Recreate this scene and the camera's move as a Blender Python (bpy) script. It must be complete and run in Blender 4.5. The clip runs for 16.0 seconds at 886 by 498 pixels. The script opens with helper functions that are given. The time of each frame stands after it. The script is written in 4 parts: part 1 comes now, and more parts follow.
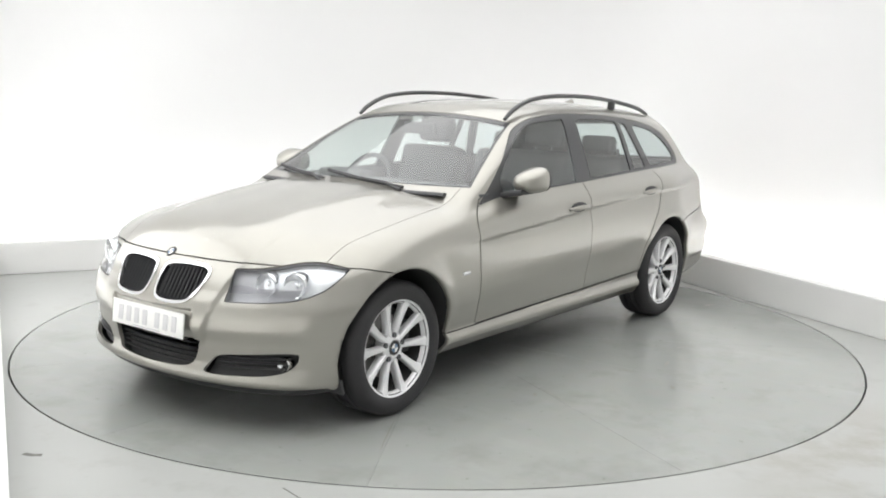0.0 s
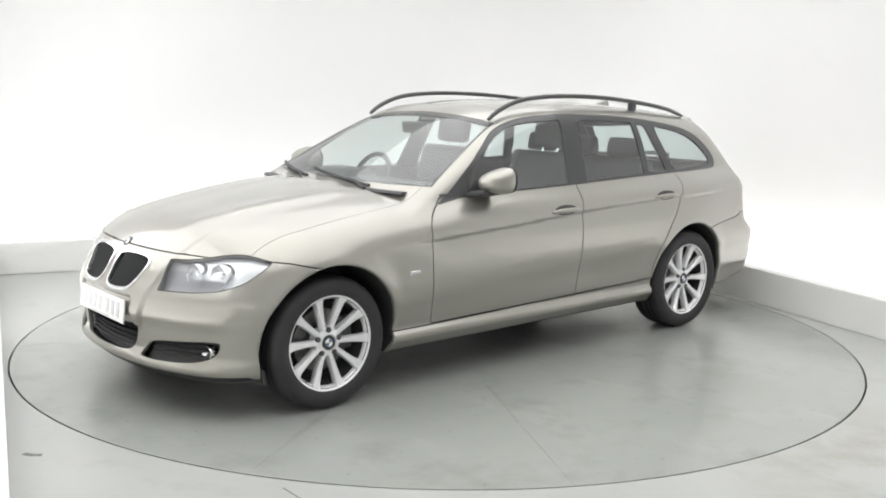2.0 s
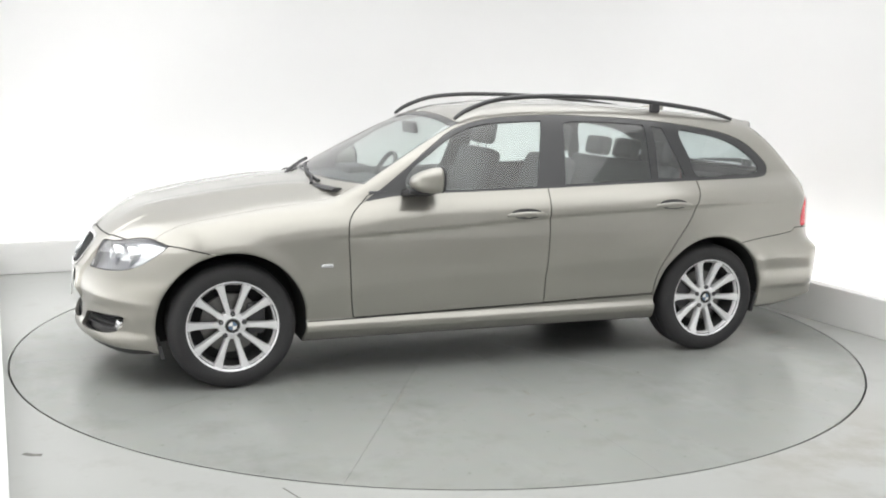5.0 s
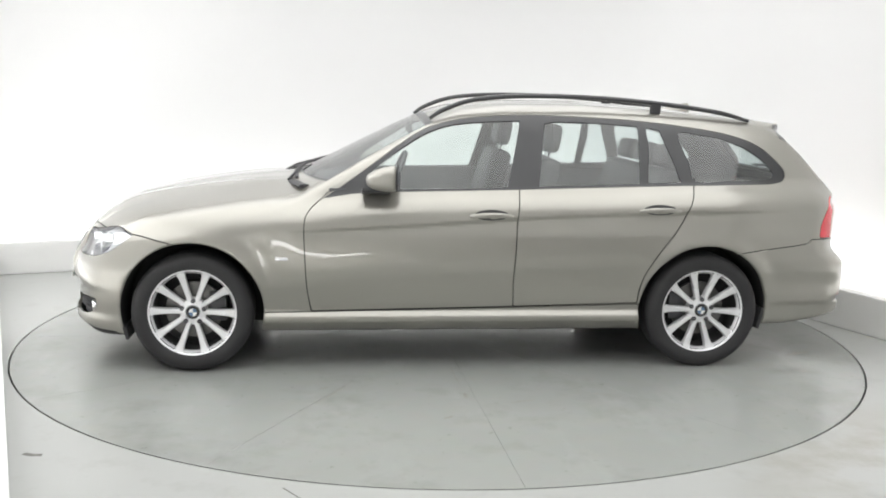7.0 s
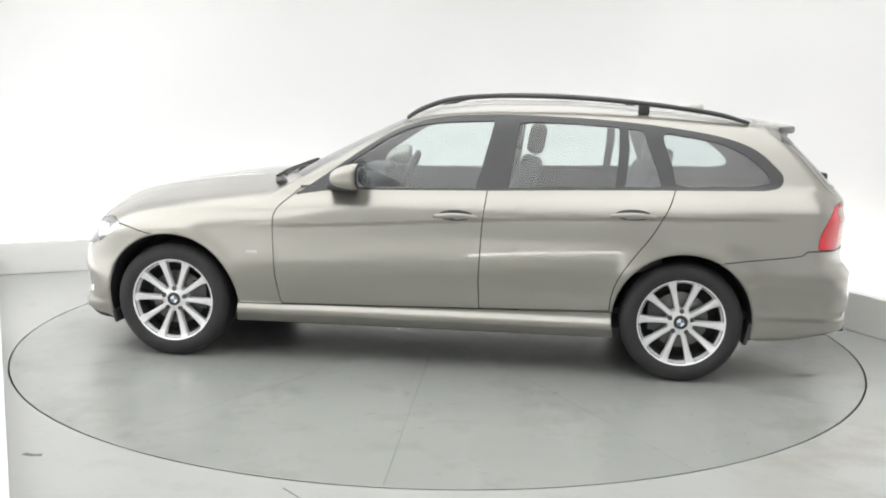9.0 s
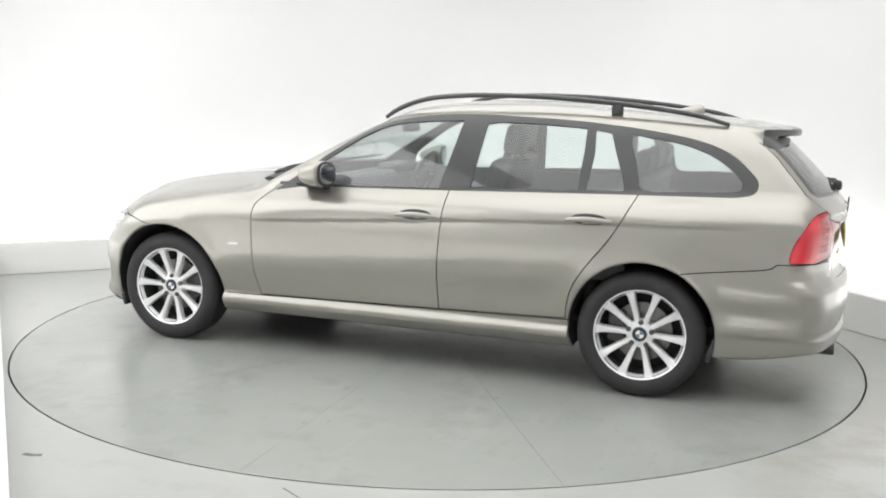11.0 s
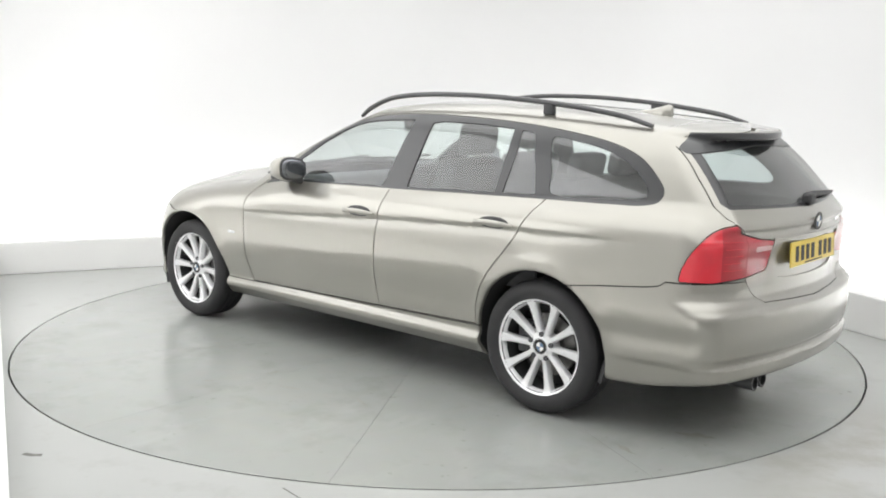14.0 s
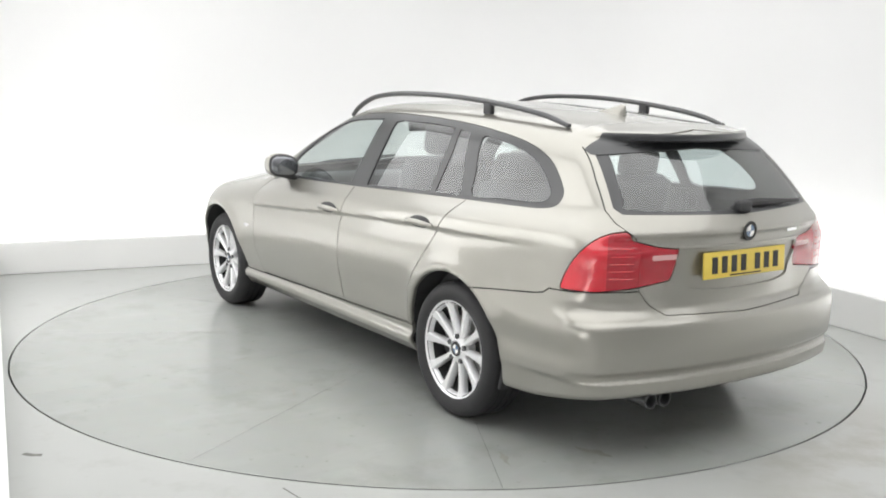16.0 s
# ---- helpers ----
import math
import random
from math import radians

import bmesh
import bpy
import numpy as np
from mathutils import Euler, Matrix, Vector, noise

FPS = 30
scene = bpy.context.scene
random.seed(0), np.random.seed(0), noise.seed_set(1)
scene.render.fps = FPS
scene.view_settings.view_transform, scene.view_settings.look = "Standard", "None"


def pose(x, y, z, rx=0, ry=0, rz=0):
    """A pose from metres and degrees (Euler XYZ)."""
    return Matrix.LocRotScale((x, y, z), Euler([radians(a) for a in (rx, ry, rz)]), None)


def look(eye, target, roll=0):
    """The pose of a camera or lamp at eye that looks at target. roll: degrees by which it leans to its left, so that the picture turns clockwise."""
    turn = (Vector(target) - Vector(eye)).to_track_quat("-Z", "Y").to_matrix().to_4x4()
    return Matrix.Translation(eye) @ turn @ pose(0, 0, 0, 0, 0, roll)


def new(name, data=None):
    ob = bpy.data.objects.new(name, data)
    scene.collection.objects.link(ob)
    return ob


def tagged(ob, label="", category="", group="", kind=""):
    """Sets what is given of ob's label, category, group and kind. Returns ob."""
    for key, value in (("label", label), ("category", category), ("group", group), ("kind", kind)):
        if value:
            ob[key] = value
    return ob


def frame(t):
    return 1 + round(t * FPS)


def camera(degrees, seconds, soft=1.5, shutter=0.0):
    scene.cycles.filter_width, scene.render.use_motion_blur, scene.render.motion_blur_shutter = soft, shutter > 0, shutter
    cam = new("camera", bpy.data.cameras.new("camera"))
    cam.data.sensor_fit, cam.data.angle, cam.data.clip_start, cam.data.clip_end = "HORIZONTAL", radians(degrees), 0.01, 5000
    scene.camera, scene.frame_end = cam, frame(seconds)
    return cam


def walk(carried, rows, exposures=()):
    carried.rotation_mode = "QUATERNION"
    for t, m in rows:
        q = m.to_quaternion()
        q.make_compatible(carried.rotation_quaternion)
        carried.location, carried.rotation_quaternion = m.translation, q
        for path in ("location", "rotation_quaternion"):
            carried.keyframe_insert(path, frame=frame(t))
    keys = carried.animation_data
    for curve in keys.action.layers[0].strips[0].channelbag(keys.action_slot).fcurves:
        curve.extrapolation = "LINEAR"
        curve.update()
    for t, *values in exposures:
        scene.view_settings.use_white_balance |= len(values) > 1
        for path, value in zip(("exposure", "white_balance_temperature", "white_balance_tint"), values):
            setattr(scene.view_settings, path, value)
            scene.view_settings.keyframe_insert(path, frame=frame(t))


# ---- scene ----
cam = camera(48.57, 16.0, soft=1.9)
EYE = (0.0, -6.0014, 1.5025)
AIM = (EYE[0] + math.sin(radians(0.153)) * math.cos(radians(9.283)),
       EYE[1] + math.cos(radians(0.153)) * math.cos(radians(9.283)),
       EYE[2] - math.sin(radians(9.283)))
walk(cam, [(0.0, look(EYE, AIM, 1.193)), (16.0, look(EYE, AIM, 1.193))])

# heading of the turntable: seconds, degrees
TURN = [(0.0, 232.1), (0.5, 230.6), (1.0, 227.6), (1.5, 224.3), (2.0, 220.75), (2.5, 217.3), (3.0, 213.75),
        (3.5, 210.3), (4.0, 206.9), (5.0, 200.0), (6.0, 193.15), (6.5, 189.7), (7.0, 186.25), (7.5, 183.0), (8.0, 179.75),
        (8.5, 176.6), (9.0, 173.5), (10.0, 166.7), (11.0, 159.8), (11.5, 156.3), (12.0, 152.7), (12.5, 149.2), (13.0, 145.65),
        (13.5, 142.15), (14.0, 138.6), (14.5, 135.1), (15.0, 131.5), (15.5, 127.95), (16.0, 124.2)]
DISC_RADIUS = 2.472
ROOM_TURN = 24.6

# ---- light ----
scene.view_settings.exposure = 0.17
world = bpy.data.worlds.new("studio_air")
scene.world = world
world.use_nodes = True
world.node_tree.nodes["Background"].inputs[0].default_value = (0.9, 0.95, 1.0, 1)
world.node_tree.nodes["Background"].inputs[1].default_value = 0.02


def room(a, b, z=0.0):
    """Room axes: a along the back wall, b towards it."""
    c, s = math.cos(radians(ROOM_TURN)), math.sin(radians(ROOM_TURN))
    return Vector((a * c - b * s, a * s + b * c, z))


def softbox(name, a, b, z, sx, sy, watts, spread=180, tint=(1, 1, 1)):
    lamp = bpy.data.lights.new(name, "AREA")
    lamp.shape, lamp.size, lamp.size_y, lamp.energy, lamp.color = "RECTANGLE", sx, sy, watts, tint
    lamp.spread = radians(spread)
    ob = new(name, lamp)
    ob.matrix_world = Matrix.Translation(room(a, b, z)) @ pose(0, 0, 0, 0, 0, ROOM_TURN)
    return ob


def aimed_fill(name, eye, target, sx, sy, watts):
    ob = softbox(name, 0, 0, 0, sx, sy, watts)
    ob.matrix_world = look(eye, target)
    return ob


softbox("ceiling_softbox_lamp", 0.0, -1.3, 3.5, 5.4, 8.2, 150, 150)
# two unseen fill lights, added to brighten the flanks of the car
aimed_fill("front_fill_lamp", room(0.0, -8.2, 2.4), room(0.0, 0.0, 0.9), 6.0, 2.0, 14)
aimed_fill("side_fill_lamp", room(-3.05, -0.1, 1.75), room(0.0, -0.3, 0.9), 4.4, 2.9, 72)

# ---- materials ----


def material(name, colour, rough=0.5, metal=0.0, coat=0.0, spec=0.5, grain=0.0, grain_size=40.0, bump=0.0, stain=0.0, stain_size=1.5, rough_var=0.0):
    m = bpy.data.materials.new(name)
    m.use_nodes = True
    nt = m.node_tree
    b = nt.nodes["Principled BSDF"]
    b.inputs["Base Color"].default_value = (*colour, 1)
    b.inputs["Roughness"].default_value = rough
    b.inputs["Metallic"].default_value = metal
    b.inputs["Coat Weight"].default_value = coat
    b.inputs["Coat Roughness"].default_value = 0.035
    b.inputs["Specular IOR Level"].default_value = spec
    co = nt.nodes.new("ShaderNodeTexCoord")
    if grain or bump or rough_var:
        n1 = nt.nodes.new("ShaderNodeTexNoise")
        n1.inputs["Scale"].default_value = grain_size
        n1.inputs["Detail"].default_value = 4
        nt.links.new(co.outputs["Object"], n1.inputs["Vector"])
    if grain or stain:
        n2 = nt.nodes.new("ShaderNodeTexNoise")
        n2.inputs["Scale"].default_value = stain_size
        n2.inputs["Detail"].default_value = 6
        nt.links.new(co.outputs["Object"], n2.inputs["Vector"])
        mix = nt.nodes.new("ShaderNodeMix")
        mix.data_type = "RGBA"
        mix.inputs["A"].default_value = (*[c * (1 - stain) for c in colour], 1)
        mix.inputs["B"].default_value = (*[min(1, c * (1 + stain)) for c in colour], 1)
        nt.links.new(n2.outputs["Fac"], mix.inputs["Factor"])
        out = mix.outputs["Result"]
        if grain:
            mix2 = nt.nodes.new("ShaderNodeMix")
            mix2.data_type, mix2.blend_type = "RGBA", "OVERLAY"
            mix2.inputs["Factor"].default_value = grain
            nt.links.new(out, mix2.inputs["A"])
            nt.links.new(n1.outputs["Color"], mix2.inputs["B"])
            out = mix2.outputs["Result"]
        nt.links.new(out, b.inputs["Base Color"])
    if rough_var:
        ma = nt.nodes.new("ShaderNodeMapRange")
        ma.inputs["To Min"].default_value = max(0.02, rough - rough_var)
        ma.inputs["To Max"].default_value = rough + rough_var
        src = n2 if (grain or stain) else n1
        nt.links.new(src.outputs["Fac"], ma.inputs["Value"])
        nt.links.new(ma.outputs["Result"], b.inputs["Roughness"])
    if bump:
        bp = nt.nodes.new("ShaderNodeBump")
        bp.inputs["Strength"].default_value = bump
        bp.inputs["Distance"].default_value = 0.002
        nt.links.new(n1.outputs["Fac"], bp.inputs["Height"])
        nt.links.new(bp.outputs["Normal"], b.inputs["Normal"])
    return m


def add_dirt(m, colour, size, low, high, strength, centre=None, reach=1.0, stretch=(1, 1, 1)):
    """Worn or dirty patches over a material's colour, everywhere or round one spot."""
    nt = m.node_tree
    b = nt.nodes["Principled BSDF"]
    co, mp, n, ma, mix = (nt.nodes.new("ShaderNode" + k) for k in ("TexCoord", "Mapping", "TexNoise", "MapRange", "Mix"))
    mp.inputs["Scale"].default_value = stretch
    n.inputs["Scale"].default_value, n.inputs["Detail"].default_value, n.inputs["Roughness"].default_value = size, 7, 0.62
    ma.inputs["From Min"].default_value, ma.inputs["From Max"].default_value = low, high
    ma.inputs["To Max"].default_value = strength
    mix.data_type = "RGBA"
    nt.links.new(co.outputs["Object"], mp.inputs["Vector"])
    nt.links.new(mp.outputs["Vector"], n.inputs["Vector"])
    nt.links.new(n.outputs["Fac"], ma.inputs["Value"])
    fac = ma.outputs["Result"]
    if centre:
        d, fall, mul = (nt.nodes.new("ShaderNode" + k) for k in ("VectorMath", "MapRange", "Math"))
        d.operation, mul.operation = "DISTANCE", "MULTIPLY"
        d.inputs[1].default_value = centre
        fall.interpolation_type = "SMOOTHSTEP"
        fall.inputs["From Max"].default_value = reach
        fall.inputs["To Min"].default_value, fall.inputs["To Max"].default_value = 1.0, 0.0
        nt.links.new(co.outputs["Object"], d.inputs[0])
        nt.links.new(d.outputs["Value"], fall.inputs["Value"])
        nt.links.new(fac, mul.inputs[0])
        nt.links.new(fall.outputs["Result"], mul.inputs[1])
        fac = mul.outputs[0]
    src = b.inputs["Base Color"].links[0].from_socket
    nt.links.new(src, mix.inputs["A"])
    mix.inputs["B"].default_value = (*colour, 1)
    nt.links.new(fac, mix.inputs["Factor"])
    nt.links.new(mix.outputs["Result"], b.inputs["Base Color"])


def glass_material(name, tint, rough=0.0, ior=1.5, haze=0.0):
    """A thin pane: tinted see-through with gloss on it, and a patchy pale film for damp and for painted reflection
    haze.
    """
    m = bpy.data.materials.new(name)
    m.use_nodes = True
    nt = m.node_tree
    nt.nodes.remove(nt.nodes["Principled BSDF"])
    tr, gl, mx, lw = (nt.nodes.new(k) for k in ("ShaderNodeBsdfTransparent", "ShaderNodeBsdfGlossy", "ShaderNodeMixShader", "ShaderNodeLayerWeight"))
    tr.inputs[0].default_value = (*tint, 1)
    gl.inputs["Roughness"].default_value = rough
    lw.inputs["Blend"].default_value = 0.5
    f0 = 2 * ((ior - 1) / (ior + 1)) ** 2
    pw, ma = nt.nodes.new("ShaderNodeMath"), nt.nodes.new("ShaderNodeMapRange")
    pw.operation = "POWER"
    pw.inputs[1].default_value = 4.0
    ma.inputs["To Min"].default_value, ma.inputs["To Max"].default_value = f0, 1.0
    nt.links.new(lw.outputs["Facing"], pw.inputs[0])
    nt.links.new(pw.outputs[0], ma.inputs["Value"])
    nt.links.new(ma.outputs[0], mx.inputs[0])
    under = tr.outputs[0]
    if haze:
        co, n, patch, film, df = (nt.nodes.new("ShaderNode" + k) for k in ("TexCoord", "TexNoise", "MapRange", "MixShader", "BsdfDiffuse"))
        n.inputs["Scale"].default_value, n.inputs["Detail"].default_value = 4.0, 6
        patch.inputs["From Min"].default_value, patch.inputs["From Max"].default_value = 0.35, 0.7
        patch.inputs["To Min"].default_value, patch.inputs["To Max"].default_value = haze * 0.5, haze * 1.5
        df.inputs[0].default_value = (0.80, 0.82, 0.82, 1)
        nt.links.new(co.outputs["Object"], n.inputs["Vector"])
        nt.links.new(n.outputs["Fac"], patch.inputs["Value"])
        nt.links.new(patch.outputs["Result"], film.inputs[0])
        nt.links.new(tr.outputs[0], film.inputs[1])
        nt.links.new(df.outputs[0], film.inputs[2])
        under = film.outputs[0]
    nt.links.new(under, mx.inputs[1])
    nt.links.new(gl.outputs[0], mx.inputs[2])
    nt.links.new(mx.outputs[0], nt.nodes["Material Output"].inputs["Surface"])
    return m


def glow_material(name, colour, strength):
    m = bpy.data.materials.new(name)
    m.use_nodes = True
    nt = m.node_tree
    nt.nodes.remove(nt.nodes["Principled BSDF"])
    em = nt.nodes.new("ShaderNodeEmission")
    em.inputs[0].default_value = (*colour, 1)
    em.inputs[1].default_value = strength
    nt.links.new(em.outputs[0], nt.nodes["Material Output"].inputs["Surface"])
    return m


PAINT = material("bronze_metallic_paint", (0.352, 0.342, 0.306), 0.30, 0.65, 1.0, grain=0.05, grain_size=900, stain=0.03, stain_size=2.0)
BLACK_TRIM = material("black_gloss_trim", (0.035, 0.036, 0.038), 0.28, 0, 0.3, stain=0.2, stain_size=5)
BLACK_PLASTIC = material("black_plastic", (0.04, 0.04, 0.042), 0.55, bump=0.3, grain_size=300)
UNDERBODY = material("dark_underbody", (0.03, 0.03, 0.03), 0.8, stain=0.4, stain_size=6)
RUBBER = material("tyre_rubber", (0.026, 0.0255, 0.027), 0.66, bump=0.35, grain_size=220, stain=0.25, stain_size=9)
ALLOY = material("silver_alloy", (0.84, 0.84, 0.85), 0.30, 0.45, 0.6, stain=0.06, stain_size=12)
ALLOY_DARK = material("alloy_shadow", (0.10, 0.10, 0.105), 0.5, 0.4, stain=0.3, stain_size=14)
CHROME = material("bright_chrome", (0.86, 0.87, 0.88), 0.08, 1.0)
# door mirrors: a dark reflection is put into the colour
MIRROR = material("mirror_dimmed_reflection", (0.30, 0.31, 0.33), 0.03, 1.0)
STEEL = material("brake_steel", (0.20, 0.195, 0.19), 0.4, 0.9, stain=0.25, stain_size=20)
SEAT = material("black_leather", (0.07, 0.07, 0.074), 0.5, bump=0.5, grain_size=180, stain=0.2, stain_size=8)
DASH = material("dark_dashboard", (0.075, 0.077, 0.082), 0.6, bump=0.4, grain_size=350)
CARPET = material("dark_carpet", (0.03, 0.03, 0.032), 0.95, bump=0.6, grain_size=400)
HEADLINER = material("pale_headliner", (0.55, 0.54, 0.52), 0.9, bump=0.3, grain_size=300)
GLASS = glass_material("tinted_car_glass", (0.86, 0.925, 0.91), 0.0, 1.62, 0.045)
GLASS_DARK = glass_material("privacy_glass", (0.80, 0.87, 0.865), 0.0, 1.66, 0.07)
LENS = glass_material("clear_lens", (0.97, 0.98, 0.985), 0.0, 1.3)
RED_LENS = material("red_lens", (0.66, 0.024, 0.042), 0.12, 0, 1.0, stain=0.15, stain_size=9)
RED_DARK = material("deep_red_lens", (0.42, 0.014, 0.028), 0.10, 0, 1.0, stain=0.2, stain_size=12)
CLEAR_RED = material("pink_lens", (0.75, 0.42, 0.42), 0.1, 0, 1.0)
LAMP_BOWL = material("lamp_bowl", (0.80, 0.81, 0.83), 0.22, 0.5, stain=0.1, stain_size=25)
LAMP_GREY = material("lamp_housing", (0.30, 0.30, 0.315), 0.35, 0.4, stain=0.2, stain_size=20)
PLATE_WHITE = material("white_plate", (0.82, 0.82, 0.80), 0.35)
PLATE_YELLOW = material("yellow_plate", (0.80, 0.60, 0.10), 0.35, stain=0.06, stain_size=30)
INK = material("plate_ink", (0.02, 0.02, 0.02), 0.5)
# front plate characters, paled in colour to show glare washing them out
PLATE_INK_PALE = material("glare_washed_plate_ink", (0.60, 0.60, 0.61), 0.4)
BADGE_BLUE = material("badge_blue", (0.16, 0.24, 0.36), 0.2, 0, 1.0)
WHITE_WALL = material("white_painted_wall", (0.80, 0.80, 0.80), 0.85, stain=0.015, stain_size=0.7, bump=0.06, grain_size=90)
KERB_WHITE = material("white_kerb_paint", (0.80, 0.80, 0.785), 0.6, stain=0.04, stain_size=2.5, bump=0.1, grain_size=70)
FLOOR_PAINT = material("pale_grey_floor_paint", (0.41, 0.420, 0.405), 0.30, 0, 0, 0.5, stain=0.08, stain_size=1.2, rough_var=0.07)
DISC_PAINT = material("worn_grey_turntable_paint", (0.32, 0.33, 0.315), 0.22, 0, 0, 0.5, grain=0.03, grain_size=9, stain=0.085, stain_size=1.1, rough_var=0.08)
add_dirt(FLOOR_PAINT, (0.27, 0.25, 0.20), 2.6, 0.42, 0.62, 0.75, (1.85, -2.05, 0.0), 1.0)
add_dirt(FLOOR_PAINT, (0.30, 0.30, 0.28), 5.0, 0.55, 0.75, 0.5)
add_dirt(DISC_PAINT, (0.19, 0.19, 0.175), 2.3, 0.52, 0.78, 0.5)
add_dirt(DISC_PAINT, (0.44, 0.45, 0.435), 3.1, 0.54, 0.80, 0.35, stretch=(1, 0.35, 1))
add_dirt(DISC_PAINT, (0.15, 0.145, 0.13), 17.0, 0.64, 0.74, 0.6)
GREY_WALL = material("grey_end_wall", (0.62, 0.62, 0.615), 0.9, stain=0.2, stain_size=1.5, bump=0.3, grain_size=30)
GROOVE = material("dark_groove", (0.012, 0.012, 0.012), 0.9)
SCUFF = material("dark_scuff", (0.17, 0.165, 0.15), 0.6, stain=0.4, stain_size=8)
TUBE = glow_material("strip_light", (1.0, 0.99, 0.97), 8.7)
TUBE_BRIGHT = glow_material("bright_strip_light", (1.0, 0.99, 0.97), 13.0)


def part(name, bm, mat, parent=None, label="", smooth=True):
    """One mesh object from a bmesh (or a mesh), under a thing or a part."""
    if isinstance(bm, bmesh.types.BMesh):
        me = bpy.data.meshes.new(name)
        bmesh.ops.recalc_face_normals(bm, faces=bm.faces)
        for f in bm.faces:
            f.smooth = smooth
        bm.to_mesh(me)
        bm.free()
    else:
        me = bm
    if not me.materials:
        me.materials.append(mat)
    ob = new(name, me)
    if parent:
        ob.parent = parent
    if label:
        ob["label"] = label
    if smooth:
        me.set_sharp_from_angle(angle=radians(40)) if "keep_normals" not in me else None
    return ob


def box(bm, size, m=None, bevel=0.0, segs=2):
    """A box of that size, centred, moved by m, with rounded edges."""
    r = bmesh.ops.create_cube(bm, size=1.0)
    vs = r["verts"]
    bmesh.ops.scale(bm, vec=size, verts=vs)
    if bevel:
        es = list({e for v in vs for e in v.link_edges})
        q = bmesh.ops.bevel(bm, geom=es, offset=bevel, segments=segs, affect="EDGES", profile=0.6)
        vs = list({v for f in q["faces"] for v in f.verts} | {v for v in vs if v.is_valid})
    if m is not None:
        bmesh.ops.transform(bm, matrix=m, verts=vs)
    return vs


def lathe(bm, prof, n=48, m=None):
    """Spin (radius, height) pairs about local y: radius in x-z."""
    rings = []
    for r, h in prof:
        rings.append([bm.verts.new((r * math.cos(2 * math.pi * i / n), h, r * math.sin(2 * math.pi * i / n))) for i in range(n)])
    vs = [v for ring in rings for v in ring]
    for a, b in zip(rings, rings[1:]):
        for i in range(n):
            bm.faces.new((a[i], a[(i + 1) % n], b[(i + 1) % n], b[i]))
    if m is not None:
        bmesh.ops.transform(bm, matrix=m, verts=vs)
    return rings


def tube(bm, pts, rx, ry=None, n=10, taper=None):
    """A bar along points, with an oval section (rx sideways, ry upwards)."""
    ry = ry or rx
    pts = [Vector(p) for p in pts]
    rings = []
    for i, p in enumerate(pts):
        d = (pts[min(i + 1, len(pts) - 1)] - pts[max(i - 1, 0)]).normalized()
        side = d.cross(Vector((0, 0, 1)))
        side = side.normalized() if side.length > 1e-4 else Vector((1, 0, 0))
        up = side.cross(d)
        k = taper[i] if taper else 1
        rings.append([bm.verts.new(p + side * (rx * k * math.cos(2 * math.pi * j / n)) + up * (ry * k * math.sin(2 * math.pi * j / n))) for j in range(n)])
    for a, b in zip(rings, rings[1:]):
        for j in range(n):
            bm.faces.new((a[j], a[(j + 1) % n], b[(j + 1) % n], b[j]))
    bm.faces.new(rings[0])
    bm.faces.new(rings[-1])


def spline(pts, n=8, closed=False):
    """Catmull-Rom through points of any dimension."""
    P = np.array(pts, float)
    k = len(P)
    out = []
    for i in range(k if closed else k - 1):
        a, b, c, d = ((P[(i + j) % k] for j in (-1, 0, 1, 2)) if closed else
                      (P[max(i - 1, 0)], P[i], P[min(i + 1, k - 1)], P[min(i + 2, k - 1)]))
        for u in np.arange(n) / n:
            out.append(0.5 * (2 * b + (c - a) * u + (2 * a - 5 * b + 4 * c - d) * u * u + (3 * b - a - 3 * c + d) * u ** 3))
    if not closed:
        out.append(P[-1])
    return np.array(out)


# ---- the studio ----
def flat(name, outline, z0, z1, mat, label="", category="", kind="structure", bevel=0.0):
    """A slab over a plan outline."""
    bm = bmesh.new()
    f = bm.faces.new([bm.verts.new((p[0], p[1], z0)) for p in outline])
    r = bmesh.ops.extrude_face_region(bm, geom=[f])
    bmesh.ops.translate(bm, vec=(0, 0, z1 - z0), verts=[v for v in r["geom"] if isinstance(v, bmesh.types.BMVert)])
    if bevel:
        bmesh.ops.bevel(bm, geom=[e for e in bm.edges], offset=bevel, segments=2, affect="EDGES")
    ob = part(name, bm, mat, smooth=bool(bevel))
    return tagged(ob, label, category, kind=kind)


KA0, KA1, KB = (-2.50, 2.53, 2.78)     # inner faces of the side kerbs and of the back kerb
KERB_H, KERB_T = 0.25, 0.10
WALL_A0, WALL_A1, WALL_B, FRONT_B, CEIL = KA0 - 0.65, KA1 + 0.65, KB + 0.65, -8.6, 3.6


